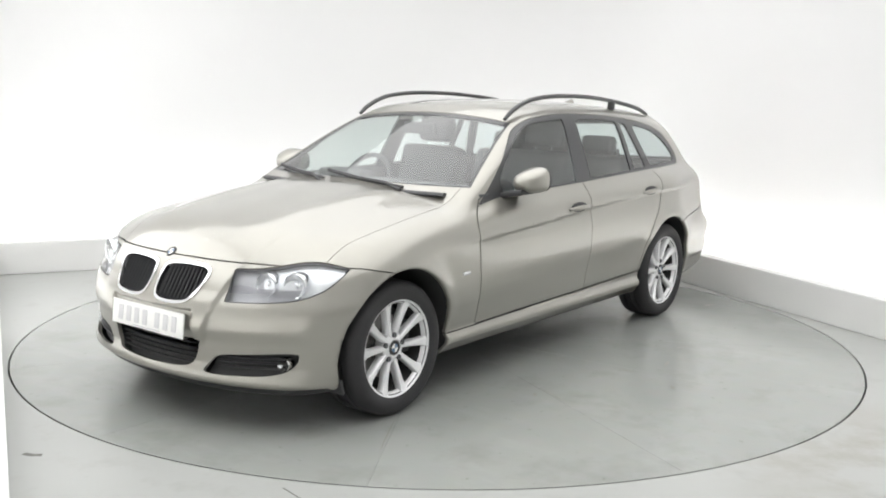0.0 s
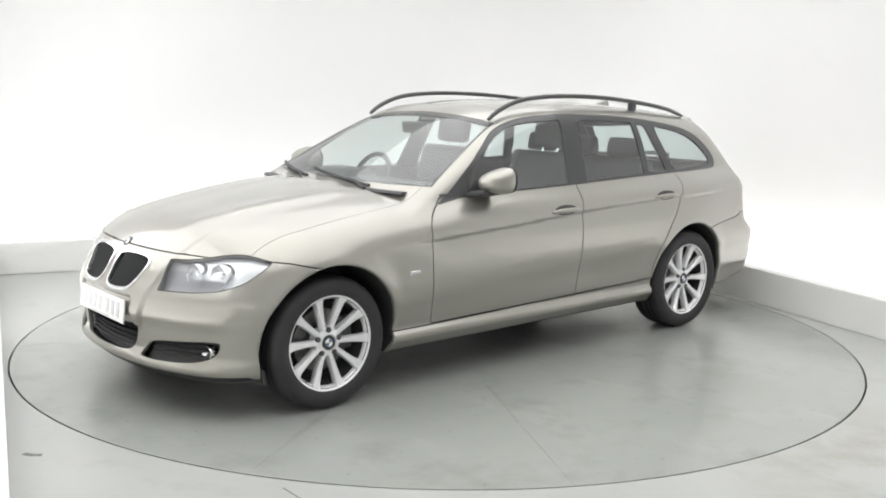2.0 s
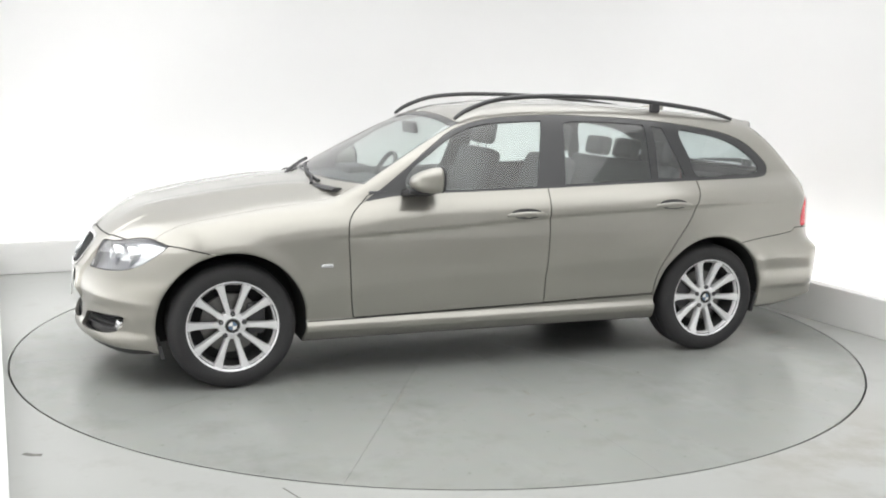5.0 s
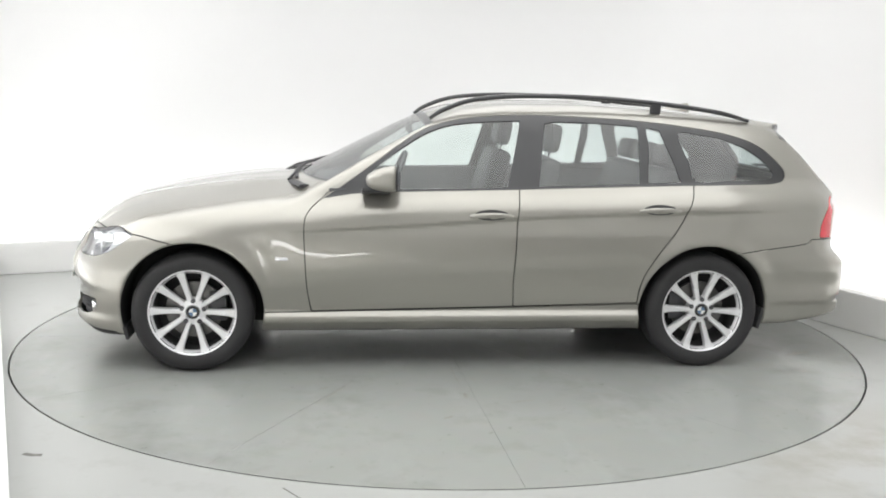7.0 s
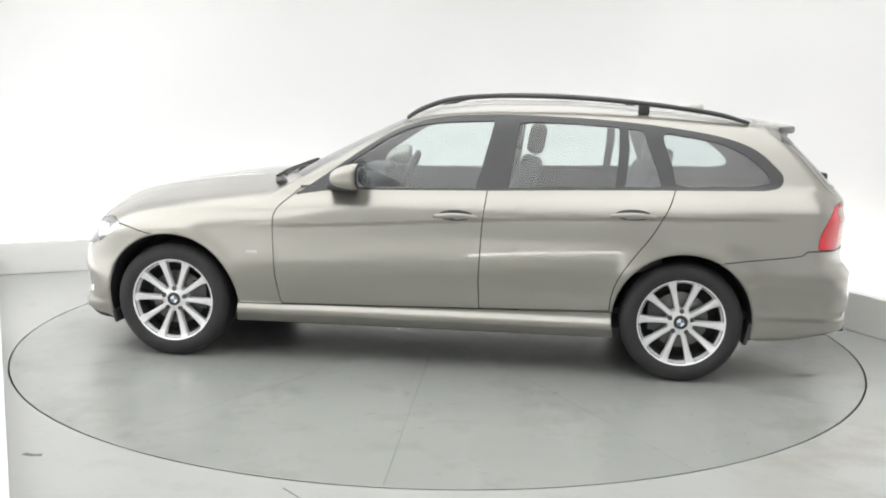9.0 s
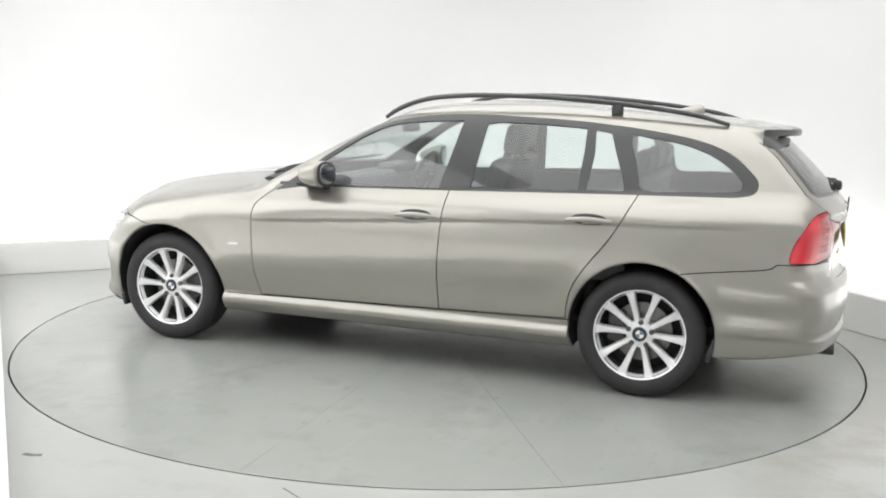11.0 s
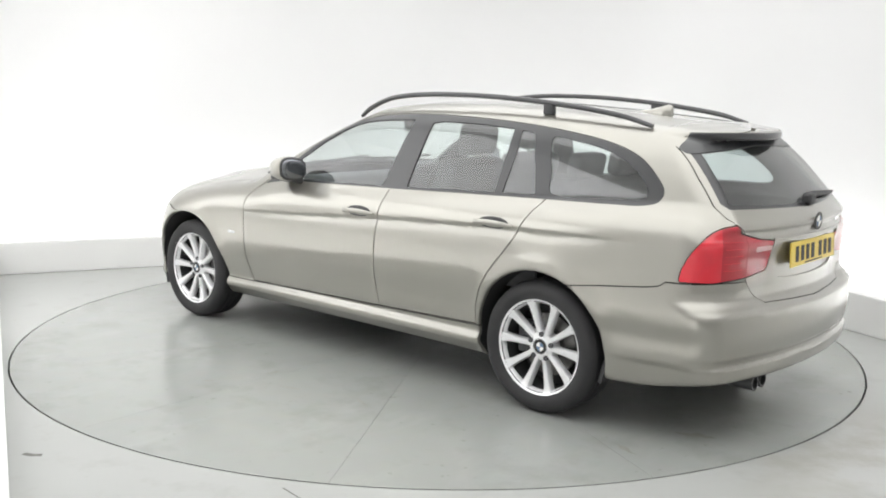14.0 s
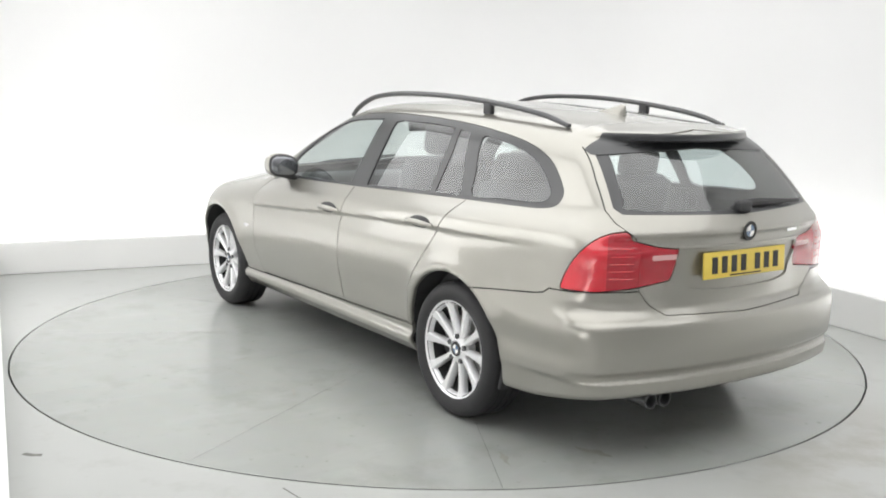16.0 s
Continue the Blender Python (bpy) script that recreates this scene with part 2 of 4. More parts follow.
def build_studio():
    # floor with a round opening for the turntable
    bm = bmesh.new()
    n = 192
    ring, rim, low = [], [], []
    corners = [room(WALL_A0 - 0.2, FRONT_B - 0.2), room(WALL_A1 + 0.2, FRONT_B - 0.2), room(WALL_A1 + 0.2, WALL_B + 0.2), room(WALL_A0 - 0.2, WALL_B + 0.2)]
    for i in range(n):
        a = 2 * math.pi * i / n
        d = Vector((math.cos(a), math.sin(a), 0))
        ring.append(bm.verts.new(d * (DISC_RADIUS + 0.006)))
        low.append(bm.verts.new(d * (DISC_RADIUS + 0.006) + Vector((0, 0, -0.06))))
        best = 1e9
        for p, q in zip(corners, corners[1:] + corners[:1]):
            e = q - p
            den = d.x * e.y - d.y * e.x
            if abs(den) > 1e-9:
                s = (p.x * e.y - p.y * e.x) / den
                if s > 0:
                    best = min(best, s)
        rim.append(bm.verts.new(d * best))
    for i in range(n):
        j = (i + 1) % n
        bm.faces.new((ring[i], rim[i], rim[j], ring[j]))
        bm.faces.new((low[i], ring[i], ring[j], low[j]))
    ground = part("floor", bm, FLOOR_PAINT, smooth=False)
    for pts, w in (([(-0.575, -2.485), (-0.50, -2.575), (-0.42, -2.9)], 0.004), ([(-1.68, -2.19), (-1.64, -2.205), (-1.60, -2.20)], 0.014)):
        bm = bmesh.new()
        tube(bm, [(x, y, 0.0) for x, y in pts], w, 0.0015, 6)
        part("floor_mark", bm, SCUFF, ground, "dark crack or scuff in the floor paint")
    tagged(ground, "pale grey painted concrete floor round the turntable", "floor", kind="structure")
    bm = bmesh.new()
    lathe(bm, [(DISC_RADIUS - 0.3, -0.05), (DISC_RADIUS + 0.1, -0.05)], 96, pose(0, 0, 0, 90))
    tagged(part("groove", bm, GROOVE, smooth=False), "dark gap running round the turntable", "gap", kind="structure")
    # walls: one curved white sheet round the back, straight sides, with a cove to the ceiling
    bm = bmesh.new()
    plan = []
    rad = 1.3
    plan.append((WALL_A0, FRONT_B))
    for k in range(13):
        t = math.pi - math.pi / 2 * k / 12
        plan.append((WALL_A0 + rad + rad * math.cos(t), WALL_B - rad + rad * math.sin(t)))
    for k in range(13):
        t = math.pi / 2 - math.pi / 2 * k / 12
        plan.append((WALL_A1 - rad + rad * math.cos(t), WALL_B - rad + rad * math.sin(t)))
    plan.append((WALL_A1, FRONT_B))
    cove = [(0.0, 0.0), (0.0, CEIL - 0.8)] + [(0.8 - 0.8 * math.cos(u), CEIL - 0.8 + 0.8 * math.sin(u)) for u in np.linspace(0.1, math.pi / 2, 9)]
    ctr = np.array([(WALL_A0 + WALL_A1) / 2, (WALL_B + FRONT_B) / 2])
    for side, off in (("in", 0.0), ("out", 0.12)):
        rows = []
        for d, z in cove:
            row = []
            for k, (a, b) in enumerate(plan):
                p0, p1 = np.array(plan[max(k - 1, 0)]), np.array(plan[min(k + 1, len(plan) - 1)])
                tng = (p1 - p0) / np.linalg.norm(p1 - p0)
                nrm = np.array([tng[1], -tng[0]])
                q = np.array([a, b]) + nrm * (d - off)
                row.append(bm.verts.new(room(q[0], q[1], z)))
            rows.append(row)
        for r0, r1 in zip(rows, rows[1:]):
            for k in range(len(plan) - 1):
                bm.faces.new((r0[k], r0[k + 1], r1[k + 1], r1[k]))
    me_ob = part("wall_cyclorama", bm, WHITE_WALL)
    tagged(me_ob, "smooth white studio wall with curved corners", "wall", kind="structure")
    # end wall out of view, added; its grey sets how much fill bounces back
    tagged(flat("wall_front", [room(WALL_A0 - 0.12, FRONT_B - 0.12), room(WALL_A1 + 0.12, FRONT_B - 0.12), room(WALL_A1 + 0.12, FRONT_B), room(WALL_A0 - 0.12, FRONT_B)], 0, CEIL, GREY_WALL), "unseen grey end wall, toned to set the fill light", "wall")
    tagged(flat("ceiling", [room(WALL_A0 - 0.12, FRONT_B - 0.12), room(WALL_A1 + 0.12, FRONT_B - 0.12), room(WALL_A1 + 0.12, WALL_B + 0.12), room(WALL_A0 - 0.12, WALL_B + 0.12)], CEIL, CEIL + 0.12, WHITE_WALL), "plain white studio ceiling", "ceiling")
    # low kerbs that hide the strip lights
    t = KERB_T
    tagged(flat("kerb_back", [room(KA0 - t, KB), room(KA1 + t, KB), room(KA1 + t, KB + t), room(KA0 - t, KB + t)], 0, KERB_H, KERB_WHITE, bevel=0.006), "low white painted kerb along the back", "kerb")
    tagged(flat("kerb_east", [room(KA1, -5.0), room(KA1 + t, -5.0), room(KA1 + t, KB - 0.002), room(KA1, KB - 0.002)], 0, KERB_H, KERB_WHITE, bevel=0.006), "low white painted kerb along the side", "kerb")
    tagged(flat("kerb_west", [room(KA0 - t, -4.0), room(KA0, -4.0), room(KA0, KB - 0.002), room(KA0 - t, KB - 0.002)], 0, KERB_H, KERB_WHITE, bevel=0.006), "low white painted kerb along the side", "kerb")


def build_strip(p, q, glow=None):
    """A hidden strip light on the floor behind a kerb."""
    bm = bmesh.new()
    d = q - p
    m = Matrix.Translation((p + q) / 2 + Vector((0, 0, 0.05))) @ Matrix.Rotation(math.atan2(d.y, d.x), 4, "Z")
    box(bm, (d.length, 0.10, 0.05), m, 0.01)
    root = new("strip_light_fitting")
    bm2 = bmesh.new()
    box(bm2, (d.length, 0.16, 0.022), Matrix.Translation((p + q) / 2 + Vector((0, 0, 0.0115))) @ Matrix.Rotation(math.atan2(d.y, d.x), 4, "Z"), 0.004)
    part("base", bm2, LAMP_GREY, root)
    part("tube", bm, glow or TUBE, root, "glowing white tube")
    return tagged(root, "glowing strip light on the floor behind the kerb", "strip light", "strip lights behind the kerbs")


def build_turntable():
    root = new("turntable")
    bm = bmesh.new()
    lathe(bm, [(0.001, -0.012), (DISC_RADIUS - 0.02, -0.012), (DISC_RADIUS - 0.02, -0.04)], 96, pose(0, 0, 0, 90))
    part("base_disc", bm, GROOVE, root, "dark steel base under the plates")
    # twelve painted sector plates round a small hub plate
    n = 12
    for k in range(n):
        a0, a1 = radians(31.8 + 30 * k), radians(61.8 + 30 * k)
        bm = bmesh.new()
        top, low = [], []
        g = 0.0006
        inner, outer = 0.35, DISC_RADIUS - 0.004
        pts = [(r, t + (g / r if t == a0 else -g / r if t == a1 else 0)) for r, ts in ((inner, [a1, (a0 + a1) / 2, a0]), (outer, list(np.linspace(a0, a1, 17)))) for t in ts]
        top = [bm.verts.new((r * math.cos(t), r * math.sin(t), 0)) for r, t in pts]
        low = [bm.verts.new((r * math.cos(t), r * math.sin(t), -0.012)) for r, t in pts]
        bm.faces.new(top)
        for i in range(len(pts)):
            j = (i + 1) % len(pts)
            bm.faces.new((top[i], low[i], low[j], top[j]))
        part("sector_plate", bm, DISC_PAINT, root, smooth=False)
    bm = bmesh.new()
    lathe(bm, [(0.001, 0.0), (0.348, 0.0), (0.348, -0.012)], 48, pose(0, 0, 0, 90))
    part("hub_plate", bm, DISC_PAINT, root, smooth=False)
    # old scuffs and scratches along the joints
    rnd = random.Random(4)
    for x0, y0, x1, y1, w in ((0.56, 1.06, 0.75, 1.44, 0.008), (1.43, 0.87, 1.80, 1.10, 0.006), (-0.33, 1.40, -0.20, 1.44, 0.02), (0.10, 1.62, 0.15, 1.66, 0.025),
                              (-0.75, 1.35, -0.62, 1.30, 0.014), (-1.75, -1.25, -1.60, -1.20, 0.02), (-2.0, 1.0, -1.86, 0.94, 0.03), (0.3, -1.6, 0.5, -1.7, 0.012), (1.2, -1.5, 1.32, -1.42, 0.02), (0.0, 1.27, 0.006, 1.36, 0.022), (0.022, 0.72, 0.01, 1.22, 0.004), (0.68, 1.15, 0.73, 1.185, 0.022), (-2.15, 0.57, -1.98, 0.63, 0.045)):
        bm = bmesh.new()
        d = Vector((x1 - x0, y1 - y0, 0))
        s = Vector((-d.y, d.x, 0)).normalized()
        up, dn = [], []
        for k in range(9):
            c = Vector((x0, y0, 0.0012)) + d * (k / 8)
            hw = w * 0.5 * math.sin(math.pi * (k + 0.4) / 8.8) * rnd.uniform(0.5, 1.3)
            o = s * rnd.uniform(-0.2, 0.2) * w
            up.append(bm.verts.new(c + o + s * hw))
            dn.append(bm.verts.new(c + o - s * hw))
        for k in range(8):
            bm.faces.new((up[k], dn[k], dn[k + 1], up[k + 1]))
        part("scuff_mark", bm, SCUFF, root, "thin dark scuff", smooth=False)
    return tagged(root, "round grey painted vehicle turntable, slightly worn", "turntable")


build_studio()
build_strip(room(KA0 - 0.2, KB + 0.32), room(KA1 + 0.2, KB + 0.32))
build_strip(room(KA1 + 0.32, -4.6), room(KA1 + 0.32, KB))
# beyond the kerb's end this strip is unseen, added to brighten wall and flank
build_strip(room(KA0 - 0.32, -7.6), room(KA0 - 0.32, KB), TUBE_BRIGHT)
turntable = build_turntable()

# ---- the car: x forward, y to its left, z up, origin on the floor between the axles ----
AXLE, TYRE_R, RIM_R, HUB_Z = 1.38, 0.317, 0.227, 0.317


def smax(a, b, k):
    h = np.maximum(k - np.abs(a - b), 0.0) / k
    return np.maximum(a, b) + h * h * k * 0.25


def smin(a, b, k):
    return -smax(-a, -b, k)


def curve(x, pts):
    """A smooth curve through a few (x, value) pairs, in rising x."""
    P = np.array(pts, float)
    xs, ys = P[:, 0], P[:, 1]
    d = np.diff(ys) / np.diff(xs)
    m = np.concatenate([[d[0]], np.where(d[:-1] * d[1:] > 0, 2 * d[:-1] * d[1:] / (d[:-1] + d[1:] + 1e-12), 0), [d[-1]]])
    i = np.clip(np.searchsorted(xs, x) - 1, 0, len(xs) - 2)
    h = xs[i + 1] - xs[i]
    t = (x - xs[i]) / h
    tc = np.clip(t, 0, 1)
    v = ((1 + 2 * tc) * (1 - tc) ** 2 * ys[i] + tc * (1 - tc) ** 2 * h * m[i] + tc * tc * (3 - 2 * tc) * ys[i + 1] + tc * tc * (tc - 1) * h * m[i + 1])
    return v + np.where(t < 0, (x - xs[0]) * m[0], 0) + np.where(t > 1, (x - xs[-1]) * m[-1], 0)


def step(x, a, b):
    t = np.clip((x - a) / (b - a), 0, 1)
    return t * t * (3 - 2 * t)


BELT = [(-2.3, 1.005), (-1.8, 1.004), (-1.27, 0.995), (-0.36, 0.970), (0.3, 0.950), (0.7, 0.920), (1.0, 0.90)]
HOOD = [(0.60, 1.014), (0.80, 1.008), (0.97, 0.998), (1.14, 0.982), (1.31, 0.960), (1.49, 0.932), (1.66, 0.898), (1.87, 0.840), (2.00, 0.776), (2.07, 0.712), (2.13, 0.62)]
ROOF = [(-2.3, 1.280), (-2.05, 1.332), (-1.62, 1.386), (-1.15, 1.424), (-0.68, 1.443), (-0.37, 1.440), (-0.06, 1.412), (0.15, 1.363), (0.4, 1.29)]
WIDE = [(-2.35, 0.815), (-2.1, 0.852), (-1.8, 0.880), (-1.38, 0.900), (-0.5, 0.893), (0.5, 0.893), (1.0, 0.896), (1.38, 0.902), (1.7, 0.880), (1.95, 0.838), (2.1, 0.80)]
CREASE = [(-2.0, 0.883), (-1.26, 0.870), (-0.96, 0.860), (-0.37, 0.834), (0.22, 0.795), (0.76, 0.765), (1.2, 0.75)]
GLASSW = [(-2.3, 0.625), (-1.9, 0.700), (-1.3, 0.762), (-0.4, 0.795), (0.3, 0.793), (0.8, 0.765)]


def side_width(x, z):
    w = curve(x, WIDE)
    z0 = z
    z = z + 0.05 * x * step(z, 0.36, 0.47) * (1 - step(z, 0.62, 0.74)) * (1 - step(np.abs(x), 0.9, 1.3))
    upper = [(0.46, 0.024), (0.545, 0.006), (0.61, 0.001), (0.72, 0.002), (0.80, 0.010), (0.90, 0.030), (1.0, 0.075)]
    sill = curve(z, [(0.15, 0.12), (0.22, 0.080), (0.25, 0.052), (0.272, 0.033), (0.292, 0.030), (0.326, 0.054), (0.37, 0.042)] + upper)
    plain = curve(z, [(0.15, 0.085), (0.22, 0.050), (0.30, 0.032), (0.40, 0.020)] + upper)
    w = w - plain - (sill - plain) * (1 - step(np.abs(x + 0.0), 0.98, 1.12))
    z = z0
    # swage line along the flank: an overhang that fades at both ends
    zc = curve(x, CREASE)
    d = zc - z
    fade = step(x, -1.95, -1.55) * (1 - step(x, 0.62, 0.98))
    w = w - fade * 0.0145 * np.exp(-(np.maximum(d, 0) / 0.075) ** 1.2) * step(d, -0.004, 0.020)
    w = w - 0.050 * step(-x, 1.45, 2.0) * step(z, 0.50, 0.82)
    # tucked lower edge of the rear bumper
    w = w - 0.016 * step(-x, 1.70, 1.95) * (1 - step(z, 0.34, 0.372))
    # flared arches
    for ax in (AXLE, -AXLE):
        r = np.hypot(x - ax, z - 0.33)
        w = w + 0.012 * np.exp(-((r - 0.37) / 0.05) ** 2) * step(z, 0.32, 0.52)
    return w


def lower_body(x, y, z):
    ya = np.abs(y)
    side = ya - side_width(x, z)
    hood = curve(x, HOOD) - 0.135 * y * y - 0.05 * y ** 4 + 0.010 * np.exp(-((ya - 0.36 - 0.10 * (1.4 - x)) / 0.09) ** 2) * step(x, 0.7, 1.1) * (1 - step(x, 1.7, 2.0))
    cab = curve(x, BELT) - 0.10 * (ya - 0.75)
    top = z - np.where(x > 0.85, hood, np.where(x < 0.55, cab, hood + (cab - hood) * step(-x, -0.85, -0.55)))
    lean = curve(z, [(0.15, 0.06), (0.20, 0.03), (0.232, -0.004), (0.262, 0.002), (0.30, 0.018), (0.40, 0.014), (0.46, 0.0), (0.54, 0.012), (0.62, 0.055), (0.70, 0.095), (0.78, 0.16)])
    nose = 0.016 * step(0.335 + 0.33 * (z - 0.40) - ya, -0.012, 0.016) * step(z, 0.36, 0.44)
    nose = nose - 0.016 * step(0.29 - ya, 0.0, 0.014) * step(z, 0.383, 0.396) * (1 - step(z, 0.522, 0.534))
    front = (x - (2.122 - 0.27 * y * y - 0.22 * y ** 4 - lean + nose)) * 0.92
    rl = curve(z, [(0.15, 0.12), (0.22, 0.070), (0.265, 0.026), (0.30, 0.012), (0.345, 0.010), (0.362, 0.026), (0.376, 0.024), (0.40, 0.008), (0.47, 0.0), (0.52, 0.002), (0.575, 0.005), (0.605, 0.035), (0.64, 0.062), (0.72, 0.060), (0.80, 0.055), (0.875, 0.040), (0.90, 0.046), (0.95, 0.062), (1.0, 0.100), (1.06, 0.16)])
    rl = rl - 0.036 * step(ya, 0.38, 0.62) * step(z, 0.565, 0.63) * (1 - step(z, 0.76, 1.0))
    full = step(z, 0.56, 0.68)
    rear = (-2.355 + rl + (0.17 + 0.085 * full) * y * y + (0.08 + 0.04 * full) * y ** 4 - x) * 0.93
    floor = 0.205 - 0.03 * step(x, 1.5, 1.9) + 0.028 * step(-x, 1.6, 1.75) + 0.05 * step(-x, 1.85, 2.25) - z
    f = smax(side, top, 0.11)
    f = smax(f, front, 0.13)
    f = smax(f, rear, 0.09)
    return smax(f, floor, 0.03)


def cabin(x, y, z):
    ya = np.abs(y)
    side = (ya - (curve(x, GLASSW) - 0.40 * (z - 0.98) - 0.12 * (z - 0.98) ** 2)) * 0.91
    roof = z - (curve(x, ROOF) - 0.08 * y * y - 0.06 * y ** 4)
    screen = (x + 1.90 * (z - 1.0) + 0.25 * (z - 1.0) ** 2 + 0.30 * y * y - 0.858) * 0.46
    back = (-2.27 + 0.85 * (z - 1.0) + 0.5 * (z - 1.0) ** 2 + 0.28 * y * y - x) * 0.74
    f = smax(side, roof, 0.12)
    f = smax(f, screen, 0.035)
    f = smax(f, back, 0.06)
    return smax(f, curve(x, BELT) - 0.07 - z, 0.02)


def spoiler(x, y, z):
    ya = np.abs(y)
    a = z - (curve(x, ROOF) + 0.002 - 0.08 * y * y - 0.06 * y ** 4)
    b = (curve(x, ROOF) - 0.040 - 0.08 * y * y - 0.06 * y ** 4) - z
    c = -x - 2.062 + 0.76 * y * y
    return smax(smax(smax(smax(a, b, 0.02), c, 0.02), ya - 0.53, 0.11), x + 1.78, 0.02)


def car_body(x, y, z):
    f = smin(lower_body(x, y, z), cabin(x, y, z), 0.035)
    f = smin(f, spoiler(x, y, z), 0.015)
    for ax, r in ((AXLE, 0.368), (-AXLE, 0.360)):
        well = np.maximum(np.hypot(x - ax, z - 0.325) - r, 0.56 - np.abs(y))
        well = np.maximum(well, z - 0.8)
        f = smax(f, -well, 0.012)
    return f


def gradient(P, e=1e-3):
    g = np.empty_like(P)
    for k in range(3):
        d = np.zeros(3)
        d[k] = e
        g[:, k] = (car_body(*(P + d).T) - car_body(*(P - d).T)) / (2 * e)
    return g


def skin(h):
    """The closed surface of the body: points, normals, triangles."""
    lo, hi = np.array([-2.44, -0.98, 0.10]), np.array([2.24, 0.98, 1.50])
    n = np.ceil((hi - lo) / h).astype(int)
    ax = [lo[k] + h * np.arange(n[k] + 1) for k in range(3)]
    # coarse first, then fine only near the surface
    c = 4
    F = np.repeat(np.repeat(np.repeat(car_body(ax[0][::c, None, None], ax[1][None, ::c, None], ax[2][None, None, ::c]), c, 0), c, 1), c, 2)
    F = np.roll(F, (-1, -1, -1), (0, 1, 2))
    full = np.full(n + 1, 1.0)
    k = np.minimum(F.shape, n + 1)
    full[:k[0], :k[1], :k[2]] = F[:k[0], :k[1], :k[2]]
    near = np.argwhere(np.abs(full) < 6.5 * h)
    full[tuple(near.T)] = car_body(ax[0][near[:, 0]], ax[1][near[:, 1]], ax[2][near[:, 2]])
    F = full
    S = F < 0
    C = S[:-1, :-1, :-1].astype(np.int8)
    for i in (0, 1):
        for j in (0, 1):
            for k in (0, 1):
                if i + j + k:
                    C = C + S[i:n[0] + i, j:n[1] + j, k:n[2] + k]
    cells = np.argwhere((C > 0) & (C < 8))
    index = -np.ones(n, int)
    index[tuple(cells.T)] = np.arange(len(cells))
    P = lo + (cells + 0.5) * h
    for _ in range(6):
        g = gradient(P)
        stp = (car_body(*P.T) / np.maximum((g * g).sum(1), 0.2))[:, None] * g
        ln = np.linalg.norm(stp, axis=1, keepdims=True)
        P = P - stp * np.minimum(1, 0.6 * h / np.maximum(ln, 1e-9))
    N = gradient(P)
    N /= np.maximum(np.linalg.norm(N, axis=1, keepdims=True), 1e-9)
    quads = []
    for k in range(3):
        a, b = [(1, 2), (2, 0), (0, 1)][k]
        sl0, sl1 = [slice(None)] * 3, [slice(None)] * 3
        sl0[k], sl1[k] = slice(0, -1), slice(1, None)
        cr = S[tuple(sl0)] != S[tuple(sl1)]
        at = np.argwhere(cr)
        ok = (at[:, a] > 0) & (at[:, b] > 0) & (at[:, a] < n[a]) & (at[:, b] < n[b])
        at = at[ok]
        ea, eb = np.zeros(3, int), np.zeros(3, int)
        ea[a], eb[b] = 1, 1
        q = np.stack([index[tuple(c.T)] for c in (at - ea - eb, at - eb, at, at - ea)], 1)
        flip = ~S[tuple(at.T)]
        q[flip] = q[flip][:, ::-1]
        quads.append(q[(q >= 0).all(1)])
    Q = np.concatenate(quads)
    T = np.concatenate([Q[:, [0, 1, 2]], Q[:, [0, 2, 3]]])
    return P, N, T


def carve(surf, sdf):
    """Split a surface along sdf = 0: the part inside and the part outside."""
    if not len(surf[2]):
        return surf, surf
    P, N, T = compact(surf) if len(surf[2]) < 0.9 * len(surf[0]) else surf
    d = sdf(P)
    d = np.where(np.abs(d) < 1e-6, 1e-6, d)
    neg = d < 0
    cnt = neg[T].sum(1)
    mid = T[(cnt == 1) | (cnt == 2)]
    tin, tout = [T[cnt == 3]], [T[cnt == 0]]
    if len(mid):
        odd = np.where((neg[mid].sum(1) == 1)[:, None], neg[mid], ~neg[mid]).argmax(1)
        r = np.arange(len(mid))
        a, b, c = mid[r, odd], mid[r, (odd + 1) % 3], mid[r, (odd + 2) % 3]
        e = np.sort(np.concatenate([np.stack([a, b], 1), np.stack([a, c], 1)]), axis=1)
        u, inv = np.unique(e, axis=0, return_inverse=True)
        inv = inv.ravel()
        t = (d[u[:, 0]] / (d[u[:, 0]] - d[u[:, 1]]))[:, None]
        base = len(P)
        P2 = P[u[:, 0]] + t * (P[u[:, 1]] - P[u[:, 0]])
        N2 = N[u[:, 0]] + t * (N[u[:, 1]] - N[u[:, 0]])
        P, N = np.concatenate([P, P2]), np.concatenate([N, N2])
        ab, ac = base + inv[:len(mid)], base + inv[len(mid):]
        tip = np.stack([a, ab, ac], 1)
        rest = np.concatenate([np.stack([ab, b, c], 1), np.stack([ab, c, ac], 1)])
        na = neg[a]
        tin += [tip[na], rest[np.concatenate([~na, ~na])]]
        tout += [tip[~na], rest[np.concatenate([na, na])]]
    return (P, N, np.concatenate(tin)), (P, N, np.concatenate(tout))


def compact(surf):
    P, N, T = surf
    used, inv = np.unique(T, return_inverse=True)
    return P[used], N[used], inv.reshape(T.shape)


